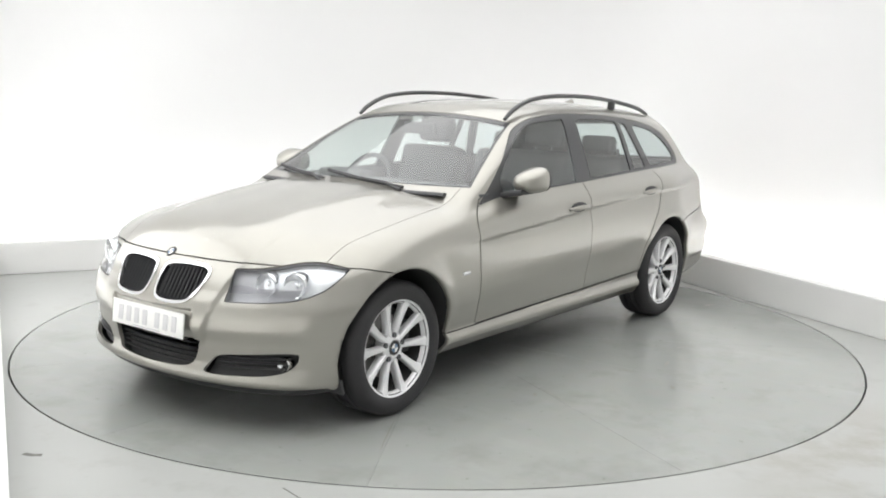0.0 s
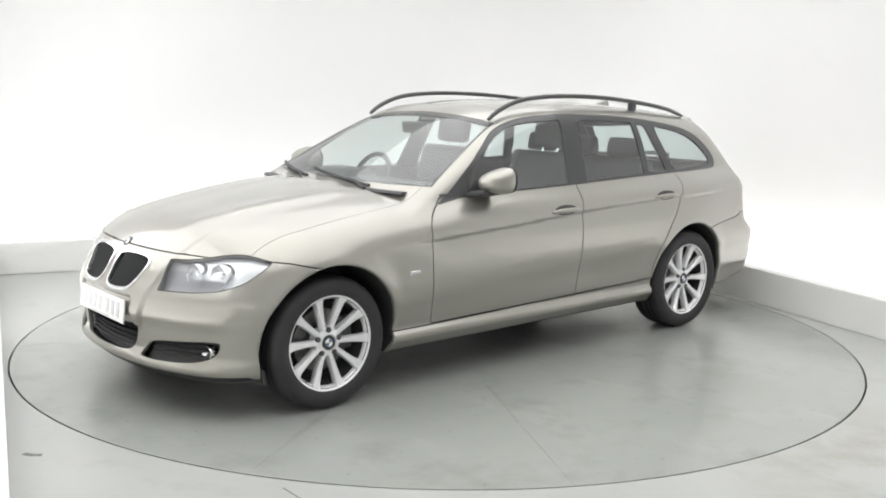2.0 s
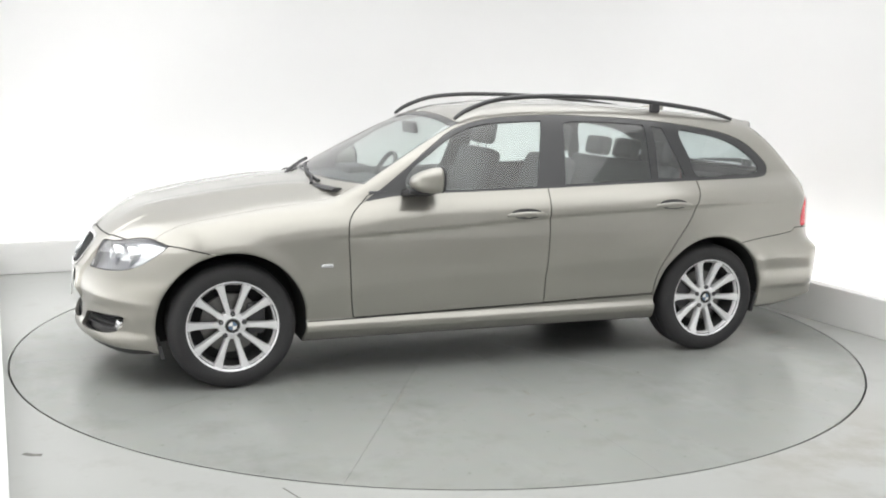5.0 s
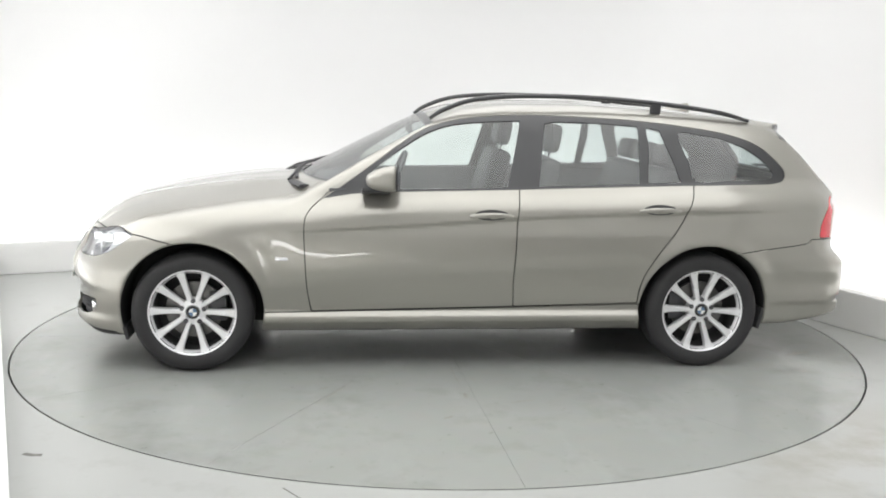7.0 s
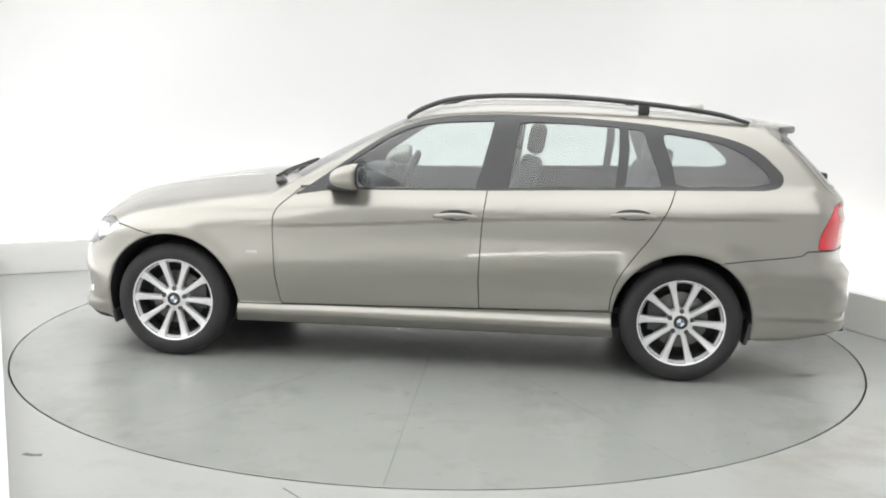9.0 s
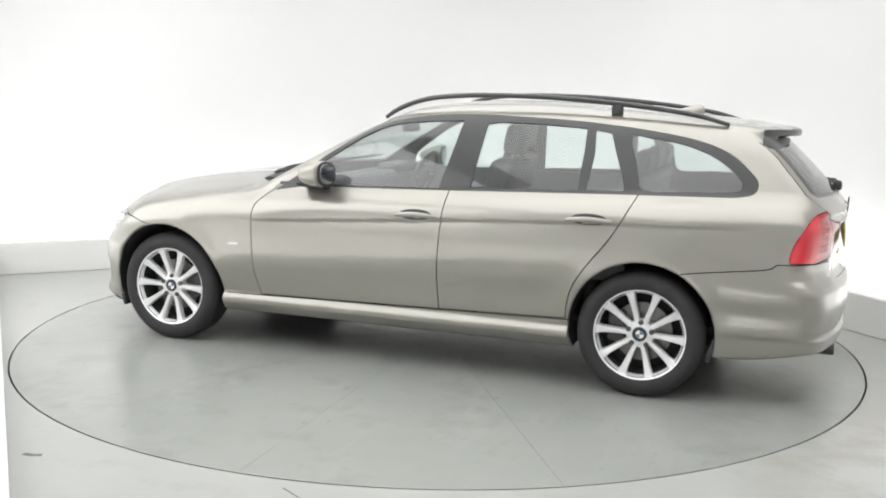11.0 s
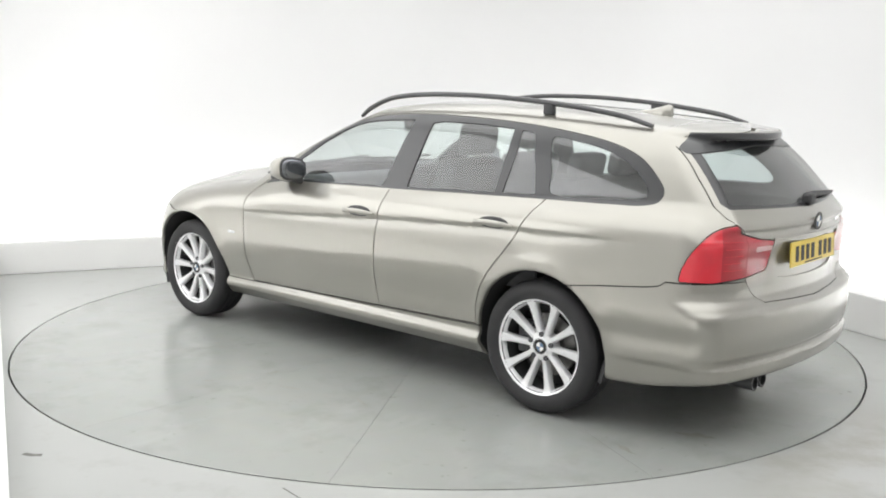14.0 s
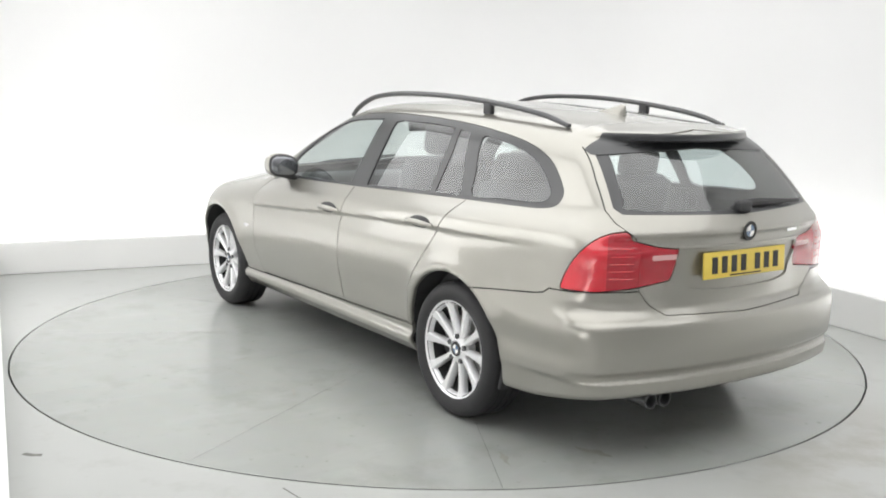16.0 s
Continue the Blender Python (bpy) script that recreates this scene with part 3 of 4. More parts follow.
def poly_sdf(pts, p, q):
    """Signed distance in a plane to a closed outline, negative inside."""
    V = np.array(pts, float)
    lo, hi = V.min(0) - 0.05, V.max(0) + 0.05
    box_in = (p > lo[0]) & (p < hi[0]) & (q > lo[1]) & (q < hi[1])
    if not box_in.all():
        far = np.full(p.shape, 0.05)
        if box_in.any():
            far[box_in] = poly_sdf(pts, p[box_in], q[box_in])
        return far
    d = np.full(p.shape, 1e9)
    inside = np.zeros(p.shape, bool)
    for (x0, y0), (x1, y1) in zip(V, np.roll(V, -1, axis=0)):
        ex, ey = x1 - x0, y1 - y0
        t = np.clip(((p - x0) * ex + (q - y0) * ey) / (ex * ex + ey * ey + 1e-12), 0, 1)
        d = np.minimum(d, np.hypot(p - x0 - t * ex, q - y0 - t * ey))
        cross = ((y0 > q) != (y1 > q)) & (p < (x1 - x0) * (q - y0) / (y1 - y0 + 1e-12) + x0)
        inside ^= cross
    return np.where(inside, -d, d)


def sheet(name, surf, mat, parent, label="", shift=0.0, depth=0.0, rim_only=False):
    """A panel from a piece of the skin, moved along its normals; depth folds its rim inwards."""
    P, N, T = compact(surf)
    if not len(T):
        return None
    N = N / np.maximum(np.linalg.norm(N, axis=1, keepdims=True), 1e-9)
    P = P + N * shift
    faces = T
    norms = N
    if depth:
        e = np.concatenate([T[:, [0, 1]], T[:, [1, 2]], T[:, [2, 0]]])
        key = np.sort(e, axis=1)
        u, first, cnt = np.unique(key, axis=0, return_index=True, return_counts=True)
        rim = e[first[cnt == 1]]
        vs, inv = np.unique(rim, return_inverse=True)
        inv = inv.reshape(rim.shape)
        n0 = len(P)
        # own copies of the rim, so that the fold stays sharp
        P = np.concatenate([P, P[vs], P[vs] - N[vs] * depth])
        a, b = n0 + inv[:, 0], n0 + inv[:, 1]
        c, d = n0 + len(vs) + inv[:, 1], n0 + len(vs) + inv[:, 0]
        wall = [np.stack([b, a, d], 1), np.stack([b, d, c], 1)]
        faces = np.concatenate(wall if rim_only else [T] + wall)
        out = np.zeros((len(vs), 3))
        en = np.cross(P[b] - P[a], N[rim[:, 0]])
        np.add.at(out, inv[:, 0], en)
        np.add.at(out, inv[:, 1], en)
        out /= np.maximum(np.linalg.norm(out, axis=1, keepdims=True), 1e-9)
        norms = np.concatenate([N, out, out])
    me = bpy.data.meshes.new(name)
    me.from_pydata(P.tolist(), [], faces.tolist())
    me.polygons.foreach_set("use_smooth", np.ones(len(faces), bool))
    me.normals_split_custom_set_from_vertices(norms.tolist())
    me["keep_normals"] = 1
    me.materials.append(mat)
    return part(name, me, mat, parent, label)


# outlines in side view (x, z)
DLO = spline([(0.715, 0.915), (0.60, 0.985), (0.46, 1.085), (0.30, 1.20), (0.14, 1.292), (-0.06, 1.345), (-0.37, 1.368), (-0.68, 1.364), (-0.98, 1.350), (-1.28, 1.322), (-1.56, 1.278),
              (-1.74, 1.215), (-1.86, 1.115), (-1.885, 1.065), (-1.86, 1.025), (-1.78, 1.010)], 6).tolist() + \
    [(-1.27, 1.002), (-0.8, 0.990), (-0.36, 0.976), (0.1, 0.964), (0.40, 0.958), (0.55, 0.946), (0.66, 0.928)]
FRONT_PANE = spline([(0.47, 0.966), (0.455, 1.055), (0.33, 1.150), (0.17, 1.255), (-0.02, 1.316), (-0.365, 1.338)], 6).tolist() + [(-0.345, 1.25), (-0.31, 1.10), (-0.28, 0.985)]
REAR_PANE = [(-0.455, 0.992), (-0.475, 1.15), (-0.50, 1.325), (-0.56, 1.336), (-0.80, 1.332), (-1.030, 1.318), (-1.030, 1.20), (-1.018, 1.012), (-0.70, 1.002)]
VENT_PANE = [(-1.065, 1.014), (-1.085, 1.200), (-1.075, 1.312), (-1.155, 1.300), (-1.19, 1.20), (-1.23, 1.10), (-1.255, 1.018)]
QUARTER_PANE = spline([(-1.345, 1.026), (-1.31, 1.12), (-1.262, 1.278), (-1.36, 1.280), (-1.55, 1.245), (-1.70, 1.18), (-1.80, 1.095), (-1.805, 1.05), (-1.74, 1.033), (-1.55, 1.028)], 4, True).tolist()
FRONT_DOOR = spline([(0.715, 0.915), (0.775, 0.86), (0.800, 0.79), (0.795, 0.60), (0.785, 0.45), (0.765, 0.325)], 5).tolist() + [(0.3, 0.333), (-0.318, 0.345), (-0.312, 0.5), (-0.325, 0.80), (-0.352, 1.05), (0.4, 1.05), (0.68, 0.95)]
REAR_DOOR = [(-0.318, 0.345), (-0.312, 0.5), (-0.325, 0.80), (-0.352, 1.05), (-1.33, 1.05)] + spline([(-1.325, 1.003), (-1.272, 0.89), (-1.20, 0.77), (-1.115, 0.66), (-1.045, 0.55), (-1.012, 0.45), (-1.005, 0.365)], 5).tolist()
SILL = [(1.10, 0.10), (1.10, 0.318), (0.765, 0.320), (0.3, 0.328), (-0.318, 0.340), (-1.005, 0.358), (-1.10, 0.36), (-1.10, 0.10)]
FRONT_BUMPER = [(1.40, 0.672), (1.52, 0.700), (1.62, 0.722), (1.70, 0.731), (1.80, 0.73), (1.9, 0.735), (2.5, 0.745), (2.5, 0.05), (1.40, 0.05)]
REAR_BUMPER = [(-1.50, 0.640), (-1.70, 0.662), (-1.92, 0.684), (-1.975, 0.694), (-2.0, 0.715), (-2.6, 0.715), (-2.6, 0.05), (-1.50, 0.05)]
# outlines round the corners (y and x together, z) and from the ends (y, z)
HEADLAMP = spline([(0.435, 0.712), (0.56, 0.716), (0.70, 0.730), (0.84, 0.748), (0.97, 0.750), (1.13, 0.728)], 4).tolist()[:-1] + spline([(1.135, 0.727), (1.06, 0.680), (0.96, 0.634), (0.82, 0.602), (0.66, 0.588), (0.50, 0.582), (0.37, 0.578)], 4).tolist()
TAILLAMP = spline([(0.960, 0.722), (0.940, 0.775), (0.885, 0.848), (0.80, 0.910), (0.70, 0.946), (0.60, 0.958)], 4).tolist() + [(0.575, 0.945), (0.565, 0.92), (0.42, 0.892), (0.300, 0.880), (0.312, 0.83), (0.335, 0.765), (0.35, 0.748), (0.55, 0.728), (0.75, 0.716)]
KIDNEY = spline([(0.030, 0.680), (0.055, 0.702), (0.15, 0.711), (0.26, 0.708), (0.305, 0.690), (0.300, 0.650), (0.265, 0.585), (0.225, 0.560), (0.12, 0.552), (0.05, 0.565), (0.028, 0.610)], 4, True).tolist()
INTAKE = spline([(-0.29, 0.400), (0.0, 0.390), (0.29, 0.400), (0.305, 0.375), (0.275, 0.300), (0.21, 0.270), (0.0, 0.262), (-0.21, 0.270), (-0.275, 0.300), (-0.305, 0.375)], 4, True).tolist()
FOG_INTAKE = spline([(0.345, 0.262), (0.37, 0.315), (0.42, 0.345), (0.56, 0.361), (0.715, 0.373), (0.735, 0.355), (0.715, 0.310), (0.66, 0.280), (0.55, 0.265)], 4, True).tolist()
TAILGATE = [(0.0, 1.345), (0.53, 1.31), (0.552, 1.285), (0.60, 1.15), (0.632, 1.03), (0.628, 0.985), (0.565, 0.92), (0.555, 0.72), (0.50, 0.655), (0.43, 0.612), (0.0, 0.598)]
REAR_PANE_OUT = [(0.0, 1.300), (0.52, 1.285), (0.538, 1.265), (0.565, 1.18), (0.607, 1.040), (0.585, 1.018), (0.0, 1.004)]
REAR_PANE_IN = spline([(0.0, 1.278), (0.45, 1.256), (0.495, 1.225), (0.548, 1.07), (0.53, 1.036), (0.0, 1.022), (-0.53, 1.036), (-0.548, 1.07), (-0.495, 1.225), (-0.45, 1.256)], 3, True).tolist()
PLATE_RECESS = spline([(-0.36, 0.868), (0.0, 0.872), (0.36, 0.868), (0.345, 0.76), (0.30, 0.708), (0.0, 0.695), (-0.30, 0.708), (-0.345, 0.76)], 3, True).tolist()


def mirrored(pts):
    return [(a, b) for a, b in pts] + [(-a, b) for a, b in reversed(pts) if abs(a) > 1e-6]


def build_car():
    car = tagged(new("estate_car"), "champagne bronze metallic estate car parked on the turntable", "car")
    body = skin(0.0125)
    gap = 0.0028

    def side_view(pts, sgn=0, grow=0.0, ymin=0.35, top=False):
        def f(P):
            d = poly_sdf(pts, P[:, 0], P[:, 2]) - grow
            d = np.maximum(d, (ymin - P[:, 1] * sgn) if sgn else (ymin - np.abs(P[:, 1])))
            return d
        return f

    def end_view(pts, x0, front=True, grow=0.0, sgn=0):
        def f(P):
            yy = P[:, 1] * sgn if sgn else P[:, 1]
            d = poly_sdf(pts, yy, P[:, 2]) - grow
            return np.maximum(d, (x0 - P[:, 0]) if front else (P[:, 0] - x0))
        return f

    def corner_view(pts, sgn, front, grow=0.0):
        def f(P):
            q = P[:, 1] * sgn + ((1.98 - P[:, 0]) if front else (P[:, 0] + 2.2))
            d = poly_sdf(pts, q, P[:, 2]) * 0.8 - grow
            d = np.maximum(d, 0.15 - P[:, 1] * sgn)
            return np.maximum(d, (1.3 - P[:, 0]) if front else (P[:, 0] + 1.7))
        return f

    def take(sdf_of_grow, rest, g=gap):
        """A panel and the rest of the skin, with a joint cut between."""
        inside, rest = carve(rest, sdf_of_grow(g))
        panel, _ = carve(inside, sdf_of_grow(-g))
        return panel, rest

    def screen_sdf(m):
        def f(P):
            x, y, z = P.T
            xr = x + 0.30 * y * y
            edge = 0.735 - 0.50 * (z - 0.98) - np.abs(y)
            d = np.maximum(np.maximum(xr - 0.838, (z - (1.352 - 0.13 * y * y))), -edge)
            return np.maximum(np.maximum(d - m, -0.5 - x), 0.93 - z)
        return f

    # wheel wells, floor and everything low inside are dark
    def dark_sdf(P):
        d = np.full(len(P), 1e9)
        for ax, r in ((AXLE, 0.368), (-AXLE, 0.360)):
            d = np.minimum(d, np.maximum(np.hypot(P[:, 0] - ax, P[:, 2] - 0.325) - r - 0.004, np.abs(P[:, 1]) - side_width(P[:, 0], P[:, 2]) + 0.022))
        return d
    wells, rest = carve(body, dark_sdf)
    belly, rest = carve(rest, lambda P: np.maximum(P[:, 2] - 0.212, np.abs(P[:, 1]) - 0.80))
    part_join("underbody", [wells, belly], UNDERBODY, car)

    # inner shell: the dark lining behind the panel joints, with the window openings cut out
    liner = rest
    for cut in [screen_sdf(0.0), end_view(mirrored(REAR_PANE_OUT), -1.85, False, 0.0)] + [side_view(o, 0, 0.004, 0.5) for o in (FRONT_PANE, REAR_PANE, VENT_PANE, QUARTER_PANE)]:
        _, liner = carve(liner, cut)
    for sgn in (1, -1):
        for cut in (corner_view(HEADLAMP, sgn, True, -0.004), end_view(KIDNEY, 1.8, True, -0.006, sgn), end_view(FOG_INTAKE, 1.6, True, -0.003, sgn)):
            _, liner = carve(liner, cut)
    _, liner = carve(liner, end_view(INTAKE, 1.9, True, -0.003))
    lining, liner = carve(liner, lambda P: np.maximum(0.96 - P[:, 2], P[:, 0] - 0.72))
    sheet("body_lining", liner, UNDERBODY, car, "dark inner shell behind the panels", -0.016)
    build_door_cards(car)
    pillars, lining = carve(lining, lambda P: P[:, 2] - 1.30)
    sheet("pillar_lining", pillars, BLACK_PLASTIC, car, "dark pillar trim", -0.016)
    sheet("roof_lining", lining, HEADLINER, car, "pale grey headliner", -0.016)

    # glass and black trim of the side windows
    names = (("front_door", FRONT_DOOR), ("rear_door", REAR_DOOR))
    doors = {}
    for sgn in (1, -1):
        dlo, rest = take(lambda g: side_view(DLO, sgn, g, 0.45), rest, 0.001)
        panes = []
        for pts in (FRONT_PANE, REAR_PANE, VENT_PANE, QUARTER_PANE):
            pane, dlo = carve(dlo, side_view(pts, sgn, 0.0, 0.45))
            panes.append(pane)
        door_of = []
        for name, pts in names:
            panel, rest = take(lambda g: side_view(pts, sgn, g, 0.6), rest)
            door = sheet(name, panel, PAINT, car, "metallic painted door with a swage line", 0, 0.02)
            door_of.append(door)
        doors[sgn] = door_of
        sheet("window_trim", dlo, BLACK_TRIM, car, "black gloss window surround and pillars", -0.002, 0.012)
        sheet("door_glass", panes[0], GLASS, door_of[0], "lightly tinted window glass", -0.007)
        sheet("door_glass", panes[1], GLASS, door_of[1], "lightly tinted window glass", -0.007)
        sheet("vent_glass", panes[2], GLASS_DARK, door_of[1], "small fixed window glass", -0.006)
        sheet("quarter_glass", panes[3], GLASS_DARK, car, "rear quarter window glass", -0.006)
    # windscreen
    band, rest = carve(rest, screen_sdf(0.012))
    screen, band = carve(band, screen_sdf(-0.004))
    sheet("windscreen", screen, GLASS, car, "large clear windscreen", -0.004)
    sheet("windscreen_seal", band, BLACK_TRIM, car, "black windscreen seal", -0.003, 0.01)
    # lamps
    for sgn in (1, -1):
        lens, rest = take(lambda g: corner_view(HEADLAMP, sgn, True, g), rest, 0.0016)
        build_headlamp(car, lens, sgn)
        lamp, rest = take(lambda g: corner_view(TAILLAMP, sgn, False, g), rest, 0.0018)
        build_taillamp(car, lamp, sgn)
    # grilles
    for sgn in (1, -1):
        hole, rest = carve(rest, end_view(KIDNEY, 1.8, True, 0.007, sgn))
        inner, ring = carve(hole, end_view(KIDNEY, 1.8, True, -0.005, sgn))
        build_kidney(car, inner, ring, sgn)
        hole, rest = carve(rest, end_view(FOG_INTAKE, 1.6, True, 0.0, sgn))
        build_fog(car, hole, sgn)
    hole, rest = carve(rest, end_view(INTAKE, 1.9, True, 0.0))
    build_intake(car, hole)
    # tailgate with its window; the underside of the spoiler is black
    def spoiler_low(P):
        x, y, z = P.T
        r = curve(x, ROOF) - 0.08 * y * y - 0.06 * y ** 4
        d = np.maximum(z - (r - 0.003), 1.270 - 0.05 * np.abs(y) - z)
        return np.maximum(np.maximum(d, x + 1.885), np.abs(y) - 0.56)
    lip, rest = carve(rest, spoiler_low)
    gate, rest = take(lambda g: end_view(mirrored(TAILGATE), -1.87, False, g), rest, 0.0016)
    frame_, gate = carve(gate, end_view(mirrored(REAR_PANE_OUT), -1.85, False, 0.0))
    pane, frame_ = carve(frame_, end_view(REAR_PANE_IN, -1.85, False, 0.0))
    dent, gate = carve(gate, end_view(PLATE_RECESS, -1.9, False, 0.0))
    tailgate = sheet("tailgate", gate, PAINT, car, "metallic painted tailgate", 0, 0.02)
    sheet("spoiler_underside", lip, BLACK_TRIM, tailgate, "black underside of the roof spoiler", 0, 0.01)
    sheet("rear_glass", pane, GLASS_DARK, tailgate, "tinted tailgate window", -0.003)
    sheet("rear_glass_border", frame_, BLACK_TRIM, tailgate, "black glass border", -0.003, 0.01)
    sheet("plate_recess", dent, PAINT, tailgate, "painted recess for the plate", -0.010)
    # bumpers, sills, bonnet
    bump, rest = take(lambda g: (lambda P: np.maximum(poly_sdf(FRONT_BUMPER, P[:, 0], P[:, 2]) - g, 1.45 - P[:, 0])), rest)
    sheet("front_bumper", bump, PAINT, car, "painted front bumper", 0, 0.02)
    bump, rest = take(lambda g: (lambda P: np.maximum(poly_sdf(REAR_BUMPER, P[:, 0], P[:, 2]) - g, P[:, 0] + 1.5)), rest)
    sheet("rear_bumper", bump, PAINT, car, "painted rear bumper", 0, 0.02)
    for sgn in (1, -1):
        sill, rest = take(lambda g: side_view(SILL, sgn, g, 0.6), rest)
        sheet("side_sill", sill, PAINT, car, "painted side sill", 0, 0.01)

    def hood_sdf(g):
        def f(P):
            x, y, z = P.T
            edge = curve(x, [(0.5, 0.66), (0.8, 0.70), (1.2, 0.735), (1.55, 0.745), (2.3, 0.75)])
            d = np.maximum(np.abs(y) - edge, 0.62 - x)
            return np.maximum(d, 0.60 - z) - g
        return f
    hood, rest = take(hood_sdf, rest, 0.0012)
    sheet("bonnet", hood, PAINT, car, "long metallic painted bonnet", 0, 0.015)
    sheet("body_shell", rest, PAINT, car, "metallic painted wings, pillars and roof", 0, 0.012)
    return car, doors, tailgate


def build_door_cards(car):
    for sgn in (1, -1):
        bm = bmesh.new()
        box(bm, (1.95, 0.03, 0.42), Matrix.Translation((-0.30, 0.755 * sgn, 0.765)) @ pose(0, 0, 0, -4 * sgn), 0.012, 2)
        part("door_card", bm, DASH, car, "dark grey inner door trim")


def part_join(name, surfs, mat, parent, label=""):
    P, N, T, n = [], [], [], 0
    for s in surfs:
        p, nn, t = compact(s)
        P.append(p), N.append(nn), T.append(t + n)
        n += len(p)
    return sheet(name, (np.concatenate(P), np.concatenate(N), np.concatenate(T)), mat, parent, label)


def at(x, y, z, d):
    """Where a line from (x, y, z) along d first meets the skin."""
    p, d = np.array([x, y, z], float), np.array(d, float)
    d /= np.linalg.norm(d)
    s = 0.0
    for _ in range(400):
        v = float(car_body(*(p + d * s)[:, None])[0])
        if v < 0.0005:
            break
        s += max(0.0008, v * 0.6)
    return Vector(p + d * s)


def build_headlamp(car, lens, sgn):
    housing = sheet("headlamp", lens, LAMP_GREY, car, "clear headlamp with twin round reflectors", -0.030)
    bright, _ = carve(lens, lambda P: np.maximum(0.60 - (P[:, 1] * sgn + 1.98 - P[:, 0]), np.where(P[:, 1] * sgn + 1.98 - P[:, 0] > 0.84, 0.55, 0.645) - P[:, 2]))
    sheet("side_reflector", bright, LAMP_BOWL, housing, "bright side reflector", -0.027, 0.003)
    sheet("bezel", lens, LAMP_GREY, housing, "grey lamp bezel", -0.002, 0.03, True)
    sheet("lens", lens, LENS, housing, "clear glossy lens", -0.001)
    for k, (y, z, r) in enumerate(((0.560, 0.654, 0.047), (0.672, 0.656, 0.050))):
        p = at(2.5, y * sgn, z, (-1, 0, 0)) + Vector((-0.050, 0, 0))
        aim = Matrix.Translation(p) @ pose(0, 0, 0, 0, 0, -90 + 14 * sgn)
        bm = bmesh.new()
        prof = [(r, 0.030), (r * 1.08, 0.034), (r * 1.12, 0.022), (r * 1.1, -0.02)]
        lathe(bm, prof, 28, aim)
        part("lamp_ring", bm, CHROME, housing, "chrome lamp ring")
        bm = bmesh.new()
        lathe(bm, [(0.004, -0.012), (r * 0.45, 0.004), (r * 0.8, 0.018), (r, 0.030)], 28, aim)
        part("reflector", bm, LAMP_BOWL, housing, "silver reflector bowl")
        bm = bmesh.new()
        lathe(bm, [(0.001, 0.022), (r * 0.28, 0.016), (r * 0.36, 0.0), (r * 0.36, -0.01)], 20, aim)
        part("bulb_cover", bm, CHROME, housing)


def build_taillamp(car, lamp, sgn):
    outer, inner = carve(lamp, lambda P: 0.557 - P[:, 1] * sgn)
    main, block = carve(outer, lambda P: 0.70 - (P[:, 1] * sgn + (P[:, 0] + 2.2)))
    base = sheet("tail_lamp", main, RED_LENS, car, "bright red tail lamp wrapped round the corner", -0.001, 0.02)
    if base is None:
        return
    sheet("brake_segment", block, RED_DARK, base, "deep red ribbed lamp segment", -0.002, 0.012)
    for k in range(5):
        z = 0.768 + 0.030 * k
        pts = []
        for y in np.linspace(0.585, 0.675, 6):
            q = at(-2.6, y * sgn, z, (1, 0, 0))
            pts.append((q.x + 0.001, q.y, q.z))
        bm = bmesh.new()
        tube(bm, pts, 0.0022, 0.002, 6)
        part("lamp_rib", bm, RED_LENS, base)
    strip, inner_rest = carve(inner, lambda P: np.maximum(np.abs(P[:, 2] - 0.848) - 0.011, np.abs(P[:, 1] * sgn - 0.44) - 0.062))
    sheet("tailgate_segment", inner_rest, RED_DARK, base, "deep red segment on the tailgate", -0.001, 0.015)
    sheet("reversing_strip", strip, CLEAR_RED, base, "pale pink reversing light strip", -0.001, 0.01)


def build_kidney(car, inner, ring, sgn):
    base = sheet("kidney_grille", inner, BLACK_PLASTIC, car, "black kidney grille with a chrome rim", -0.045)
    sheet("chrome_rim", ring, CHROME, base, "chrome rim", 0.006, 0.03)
    P = compact(inner)[0]
    for y in np.arange(0.055, 0.305, 0.0235):
        col = P[np.abs(P[:, 1] * sgn - y) < 0.012]
        if len(col) < 3:
            continue
        z0, z1 = col[:, 2].min() - 0.004, col[:, 2].max() + 0.004
        bm = bmesh.new()
        pts = [at(2.5, y * sgn, z, (-1, 0, 0)) + Vector((-0.022, 0, 0)) for z in np.linspace(z0, z1, 7)]
        tube(bm, pts, 0.0045, 0.012, 8)
        part("grille_slat", bm, BLACK_TRIM, base)


def build_fog(car, hole, sgn):
    base = sheet("lower_grille", hole, BLACK_PLASTIC, car, "black lower side grille", -0.045)
    for z in (0.295, 0.318, 0.340):
        bm = bmesh.new()
        tube(bm, [at(2.5, y * sgn, z + (y - 0.5) * 0.03, (-1, 0, 0)) + Vector((-0.022, 0, 0)) for y in np.linspace(0.39, 0.70, 7)], 0.012, 0.004, 8)
        part("grille_bar", bm, BLACK_PLASTIC, base)
    p = at(2.5, 0.668 * sgn, 0.322, (-1, 0, 0)) + Vector((-0.030, 0, 0))
    aim = Matrix.Translation(p) @ pose(0, 0, 0, 0, 0, -90 + 10 * sgn)
    bm = bmesh.new()
    lathe(bm, [(0.001, -0.004), (0.016, 0.0), (0.026, 0.012), (0.030, 0.016), (0.033, 0.008), (0.033, -0.02)], 24, aim)
    part("fog_lamp", bm, CHROME, base, "small round fog lamp")
    bm = bmesh.new()
    lathe(bm, [(0.001, 0.02), (0.016, 0.0195), (0.029, 0.016)], 24, aim)
    part("fog_lens", bm, LENS, base, "clear fog lamp lens")


